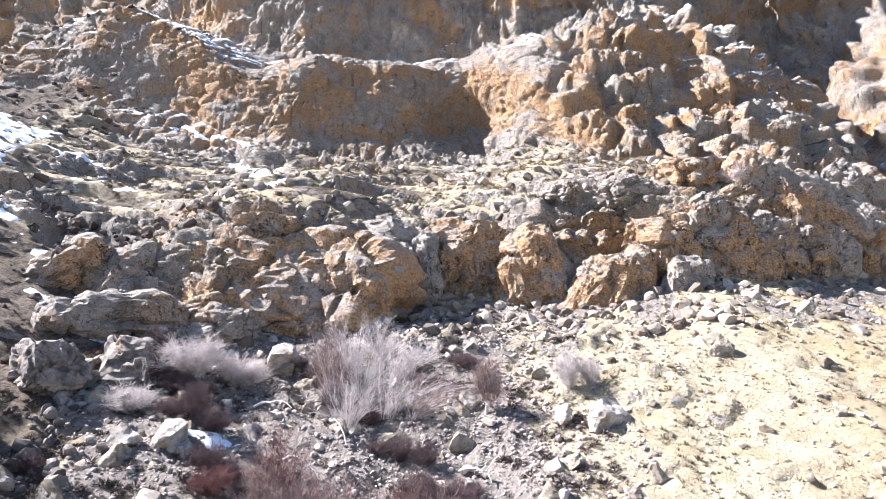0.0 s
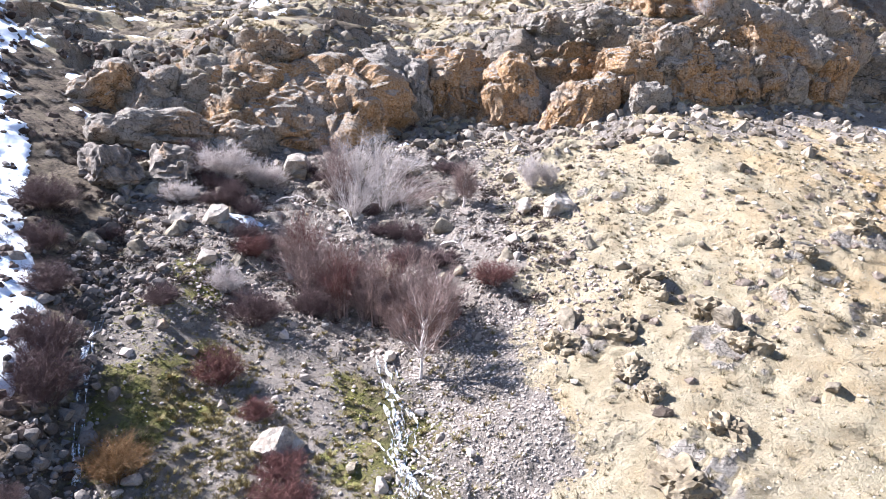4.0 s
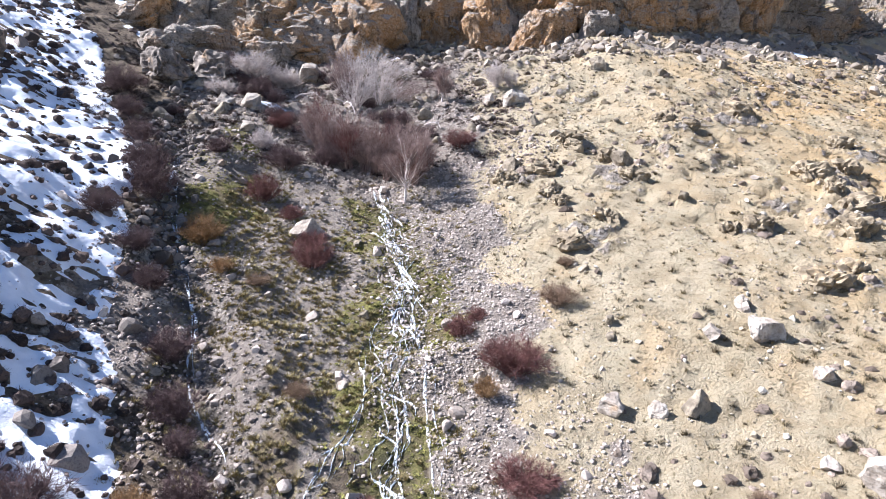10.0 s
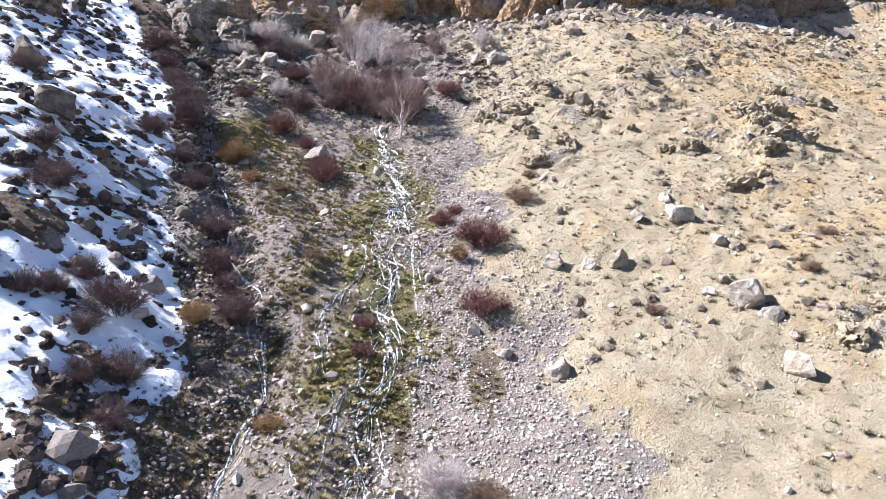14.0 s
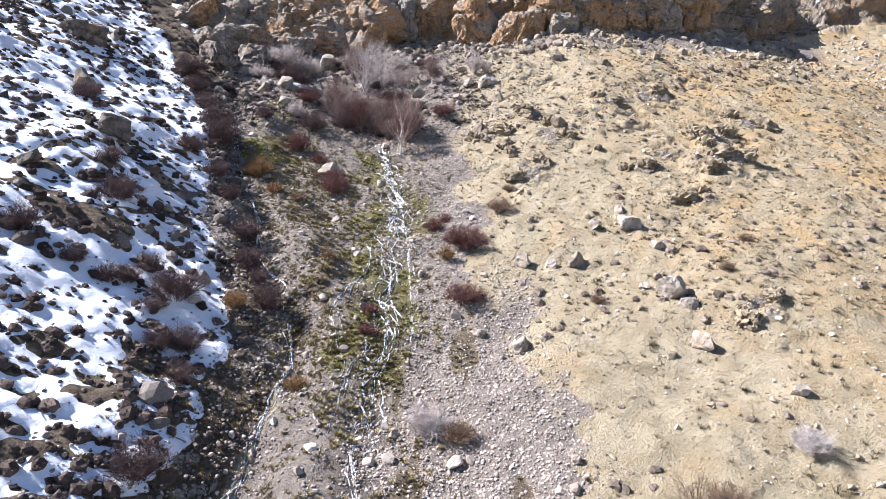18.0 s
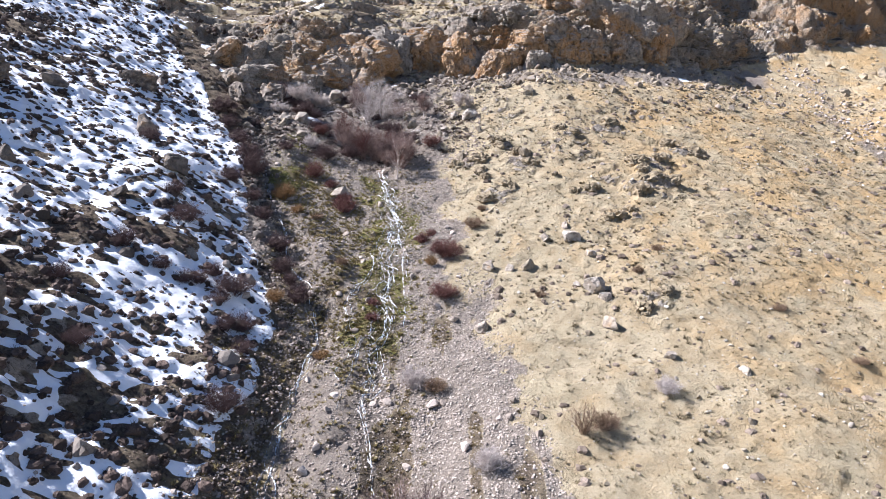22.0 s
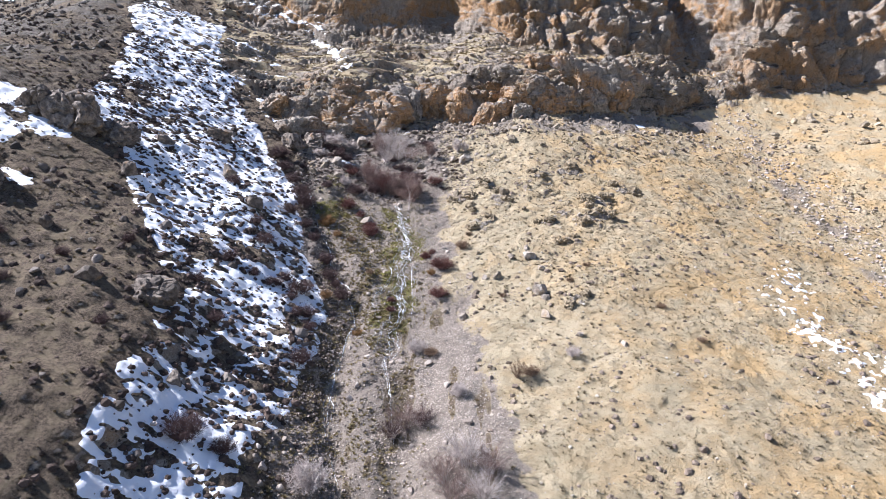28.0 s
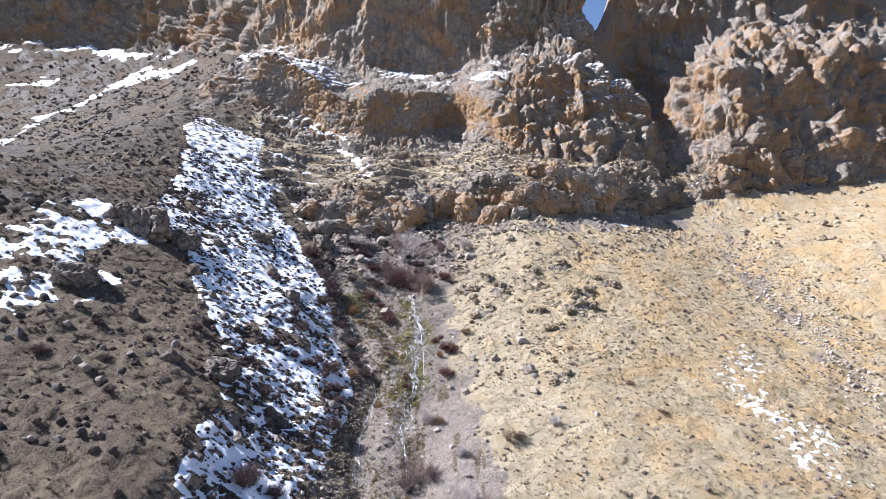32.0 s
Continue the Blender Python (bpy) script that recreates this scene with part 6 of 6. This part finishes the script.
# thicket above the spring
def willow(stem_kind, twig_kind, seed, stems, reach, high, lean, x, y, label, twigs=24, name="willow", group="willows above the spring"):
    """A leafless willow: many arching stems from one stool, with long fine twigs."""
    r = np.random.default_rng(seed)
    root = tagged(new(name), label, name, group)
    root.location = (x, y, float(surface(x, y)[0]) - 0.05)
    t = np.linspace(0, 1, 7)[None, :, None]
    a = r.random(stems) * 6.283
    out = np.stack([np.cos(a), np.sin(a), 0 * a], -1) * (reach * (0.15 + 0.85 * r.random(stems)))[:, None] + np.array([lean[0], lean[1], 0]) * (0.5 + 0.8 * r.random((stems, 1)))
    up = high * (0.5 + 0.5 * r.random(stems)) * (1 - 0.25 * (np.linalg.norm(out, axis=1) / (reach + np.hypot(*lean))) ** 2)
    foot = np.stack([np.cos(a), np.sin(a), 0 * a], -1) * (0.3 * reach * r.random(stems))[:, None]
    rise = t - 0.42 * t ** 2.4 * r.random((stems, 1, 1))
    paths = foot[:, None] + out[:, None] * t ** 1.4 + np.array([0, 0, 1.0]) * up[:, None, None] * rise * 1.2 + 0.05 * np.cumsum(r.normal(size=(stems, 7, 3)), 1) * t
    co, fa = rods(paths, 0.014 + 0.014 * r.random(stems), np.full(stems, 0.004), 3)
    new("stem_clump", mesh_from("stem_clump", co, fa, TWIGS[stem_kind])).parent = root
    who = np.repeat(np.arange(stems), twigs)
    f = 0.18 + 0.82 * r.random(len(who)) ** 0.8
    k = np.minimum((f * 6).astype(int), 5)
    w = (f * 6 - k)[:, None]
    start = paths[who, k] * (1 - w) + paths[who, k + 1] * w
    way = paths[who, k + 1] - paths[who, k]
    way = way / np.maximum(np.linalg.norm(way, axis=1, keepdims=True), 1e-6) + r.normal(size=way.shape) * 0.55 + np.array([0, 0, 0.2])
    way *= (0.3 + 0.6 * r.random(len(who)))[:, None] * (0.32 * high) / np.linalg.norm(way, axis=1, keepdims=True)
    bend = 0.16 * r.normal(size=way.shape) * np.linalg.norm(way, axis=1, keepdims=True)
    co, fa = rods(np.stack([start, start + 0.5 * way + bend, start + way], 1), np.full(len(who), 0.0065), np.full(len(who), 0.003), 3)
    new("crown", mesh_from("crown", co, fa, TWIGS[twig_kind])).parent = root


for k, (wx, wy, reach, high, lx, ly) in enumerate((
        (-9.9, 29.4, 1.3, 3.0, -0.3, 0.3), (-8.8, 30.4, 1.4, 3.2, 0, 0.3), (-7.6, 30.6, 1.2, 2.9, 0.3, 0.2), (-9.4, 27.8, 1.2, 2.9, -0.2, 0), (-8.2, 28.4, 1.3, 3.1, 0.2, 0),
        (-6.6, 29.2, 1.4, 2.3, 1.1, 0), (-5.6, 28.0, 1.5, 1.9, 1.3, -0.2), (-6.8, 27.2, 1.4, 2.2, 1.0, -0.4), (-8.6, 26.2, 1.3, 2.5, 0, -0.3), (-5.4, 26.6, 1.3, 1.5, 1.2, -0.5))):
    willow("grey", "grey" if k % 3 else "rose", 1200 + k, 34, reach, high, (lx, ly), wx, wy, "bare grey willow with pale arching stems")
for k in range(15):
    f = k / 14
    willow("rose", "red" if k % 4 == 1 else "rose", 1250 + k, 44, 1.05, 2.7 + 0.7 * math.sin(k * 1.7), (0.15 * math.sin(k * 2.0), -0.1), -10.8 + 7.2 * f, 19.9 - 3.9 * f + 0.9 * math.sin(k * 2.3),
           "leafless reddish willow in a dense thicket", 26)


for k, (wx, wy, reach, high, kind) in enumerate(((-2.9, -22.3, 1.5, 2.1, "rose"), (-1.7, -23.0, 1.3, 1.8, "purple"), (-3.9, -23.4, 1.2, 1.7, "purple"), (0.2, -29.2, 1.8, 2.3, "rose"), (1.8, -28.6, 1.8, 2.5, "grey"),
                                                 (3.3, -29.6, 1.6, 2.0, "rose"), (0.9, -31.0, 1.7, 2.1, "rose"), (2.9, -31.4, 1.5, 1.9, "grey"))):
    willow("grey", kind, 1300 + k, 46, reach, high, (0.1 * math.sin(k), -0.1), wx, wy, "large bare shrub with grey-brown arching stems in the gully", 30, "shrub", "gully shrubs")


willow("brown", "brown", 1320, 30, 0.9, 1.5, (0, 0), 6.2, -19.8, "wispy dry brown shrub alone in straw-coloured grass", 20, "shrub", "brown shrubs")


def bare_tree(x, y, high, wide, seed, label):
    """A small leafless tree: a trunk, its limbs, and a crown of fine twigs."""
    r = np.random.default_rng(seed)
    root = tagged(new("small_tree"), label, "tree")
    root.location = (x, y, float(surface(x, y)[0]) - 0.05)
    t = np.linspace(0, 1, 6)[None, :, None]
    top = np.array([0.15, -0.05, 0.62 * high])
    trunk = top * t + 0.05 * r.normal(size=(1, 6, 3)) * t
    co, fa = rods(trunk, np.array([0.075]), np.array([0.03]), 7)
    new("trunk", mesh_from("trunk", co, fa, TWIGS["grey"])).parent = root
    n = 26
    f = 0.22 + 0.78 * r.random(n)
    a = r.random(n) * 6.283
    reach = wide * (0.30 + 0.25 * r.random(n)) * (1.1 - 0.55 * f)
    start = top * f[:, None]
    end = start + np.stack([np.cos(a) * reach, np.sin(a) * reach, high * (0.20 + 0.22 * r.random(n))], -1)
    limbs = start[:, None] * (1 - t) + end[:, None] * t + np.array([0, 0, -0.10 * high]) * (t * (1 - t)) + 0.03 * r.normal(size=(n, 6, 3)) * t
    for i in range(n):
        co, fa = rods(limbs[i:i + 1], np.array([0.028]), np.array([0.009]), 5)
        new("limb", mesh_from("limb", co, fa, TWIGS["grey"])).parent = root
    who = np.repeat(np.arange(n), 46)
    g = 0.2 + 0.8 * r.random(len(who))
    k = np.minimum((g * 5).astype(int), 4)
    w = (g * 5 - k)[:, None]
    s0 = limbs[who, k] * (1 - w) + limbs[who, k + 1] * w
    way = r.normal(size=(len(who), 3)) * 0.6 + (end - start)[who] * 0.7 + np.array([0, 0, 0.35])
    way *= (0.35 + 0.45 * r.random(len(who)))[:, None] / np.linalg.norm(way, axis=1, keepdims=True)
    mid = s0 + 0.5 * way + 0.04 * r.normal(size=way.shape)
    co, fa = rods(np.stack([s0, mid, s0 + way], 1), np.full(len(who), 0.009), np.full(len(who), 0.004), 3)
    new("crown", mesh_from("crown", co, fa, TWIGS["rose"])).parent = root


bare_tree(-4.6, 13.7, 4.0, 3.0, 41, "small bare tree with pinkish-grey branches at the spring")
bare_tree(-3.9, 15.6, 3.2, 2.4, 43, "slender bare tree with pinkish-grey branches behind the spring")
bare_tree(-2.2, 26.6, 2.6, 1.7, 45, "small bare tree alone on the scree")


# ---------------------------------------------------------------- falling water
def strand(points, seed, width, wander, y0, y1):
    """One braid of white water that clings to the ground."""
    r = np.random.default_rng(seed)
    n = int((y1 - y0) / 0.14)
    y = np.linspace(y1, y0, n)
    o = 17.0 * r.random()
    x = curve(points, y) + wander * (fbm(y / 2.4 + o, 0 * y + o, 0 * y, 2, seed) + 0.35 * fbm(y / 0.9 + o, 0 * y, 0 * y + o, 2, seed + 5))
    w = 0.66 * width * np.clip(0.62 + 1.0 * fbm(y / 0.8 - o, 0 * y + 3, 0 * y, 2, seed + 9), 0.04, 2)
    w = w * np.minimum(1, np.minimum(y1 - y, y - y0) / 0.6 + 0.05)
    z = ground_z(x, y)
    rows = []
    for f, lift in ((-1, -0.02), (-0.4, 0.035), (0.35, 0.04), (1, -0.02)):
        xx = x + f * w
        rows.append(np.stack([xx, y + 0.05 * f, np.maximum(ground_z(xx, y), z - 0.1) + lift + 0.03 * vnoise(xx * 9, y * 9, 0 * y, seed)], -1))
    co = np.stack(rows, 1).reshape(-1, 3)
    i = (np.arange(n - 1)[:, None] * 4 + np.arange(3)[None]).ravel()
    return mesh_from("water_strand", co, np.stack([i, i + 4, i + 5, i + 1], -1), WATER)


def falls(name, label, runs):
    root = new(name)
    tagged(root, label, "waterfall")
    for k, (points, width, wander, y0, y1) in enumerate(runs):
        ob = new("water_strand", strand(points, 700 + 13 * k + len(name), width, wander, y0, y1))
        ob.parent = root


rr = random.Random(5)
main_runs = [(FALLS_MAIN, 0.09, 0.14, -17, 15.2), (FALLS_MAIN, 0.07, 0.5, 4.5, 15.3), (FALLS_MAIN, 0.06, 0.8, 1, 14.6), (FALLS_MAIN, 0.05, 0.5, -4, 13), (FALLS_EAST, 0.08, 0.14, -8.4, 4.2), (FALLS_WEST, 0.07, 0.16, -8, 6.2), (FALLS_LOW, 0.07, 0.12, -12, -6.5)]
main_runs += [(FALLS_MAIN, 0.03 + 0.04 * rr.random(), 0.5 + 0.8 * rr.random(), -5 + 9 * rr.random(), 6 + 8.5 * rr.random()) for _ in range(9)]
main_runs += [(FALLS_MAIN, 0.03 + 0.03 * rr.random(), 0.4 + 0.6 * rr.random(), -16 + 8 * rr.random(), -4 + 5 * rr.random()) for _ in range(7)]
main_runs += [(FALLS_WEST, 0.04, 0.4, -6.5, 3), (FALLS_EAST, 0.04, 0.4, -6, 3.5), (FALLS_MAIN, 0.05, 0.35, -24, -14), (FALLS_MAIN, 0.04, 0.6, -22, -11), (FALLS_LOW, 0.04, 0.3, -17, -7), (FALLS_WEST, 0.04, 0.6, -9, 2), (FALLS_WEST, 0.035, 0.8, -14, -3)]
falls("waterfall", "white braided cascade running down the mossy gully", main_runs)
falls("brook", "thin white brook in a dark rocky channel",
      [(BROOK, 0.10, 0.10, 3, 15.5), (BROOK, 0.07, 0.3, 5, 16), (BROOK, 0.10, 0.15, -3, 4.5), (BROOK, 0.08, 0.3, -9, -1), (BROOK, 0.08, 0.3, -18, -8), (BROOK, 0.04, 0.5, -14, -6), (BROOK, 0.04, 0.3, 8, 15), (BROOK, 0.03, 0.4, -28, -17), (BROOK, 0.035, 0.25, 0, 9), (BROOK, 0.05, 0.25, -20, -6), (BROOK, 0.04, 0.5, -24, -9), (BROOK, 0.04, 0.7, -22, -12)])


# ---------------------------------------------------------------- fallen wood
def dead_branch(ax, ay, bx, by, thick, seed):
    """A bleached branch lying on the rocks: its stem with a few side shoots."""
    r = np.random.default_rng(seed)
    root = tagged(new("fallen_branch"), "bleached dead branch lying on the rocks above the spring", "branch", "fallen branches")
    t = np.linspace(0, 1, 8)
    x, y = ax + (bx - ax) * t, ay + (by - ay) * t + 0.08 * r.normal(size=8)
    z = ground_z(x, y) + 0.22 + 0.25 * np.sin(t * 3.1)
    way = np.stack([x, y, z], -1)[None]
    co, fa = rods(way, np.array([thick]), np.array([0.35 * thick]), 7)
    new("stem", mesh_from("stem", co, fa, TWIGS["grey"])).parent = root
    for k in range(5):
        p = way[0, 2 + k]
        d = np.array([bx - ax, by - ay, 0.0])
        d = 0.5 * d / np.linalg.norm(d) + r.normal(size=3) * 0.35 + np.array([0, 0, 0.2])
        s = np.linspace(0, 1, 5)[:, None]
        co, fa = rods((p + s * d * (0.5 + 0.6 * r.random()) + 0.03 * r.normal(size=(5, 3)) * s)[None], np.array([0.4 * thick]), np.array([0.12 * thick]), 5)
        new("side_shoot", mesh_from("side_shoot", co, fa, TWIGS["grey"])).parent = root


for k, (ax, ay, bx, by) in enumerate(((-6.6, 24.6, -4.6, 24.0), (-13.2, 27.4, -11.2, 26.6), (-9.4, 26.2, -8.4, 24.4), (-11.0, 23.0, -9.2, 22.4), (-3.6, 23.2, -2.4, 21.6))):
    dead_branch(ax, ay, bx, by, 0.05 + 0.012 * (k % 3), 820 + k)
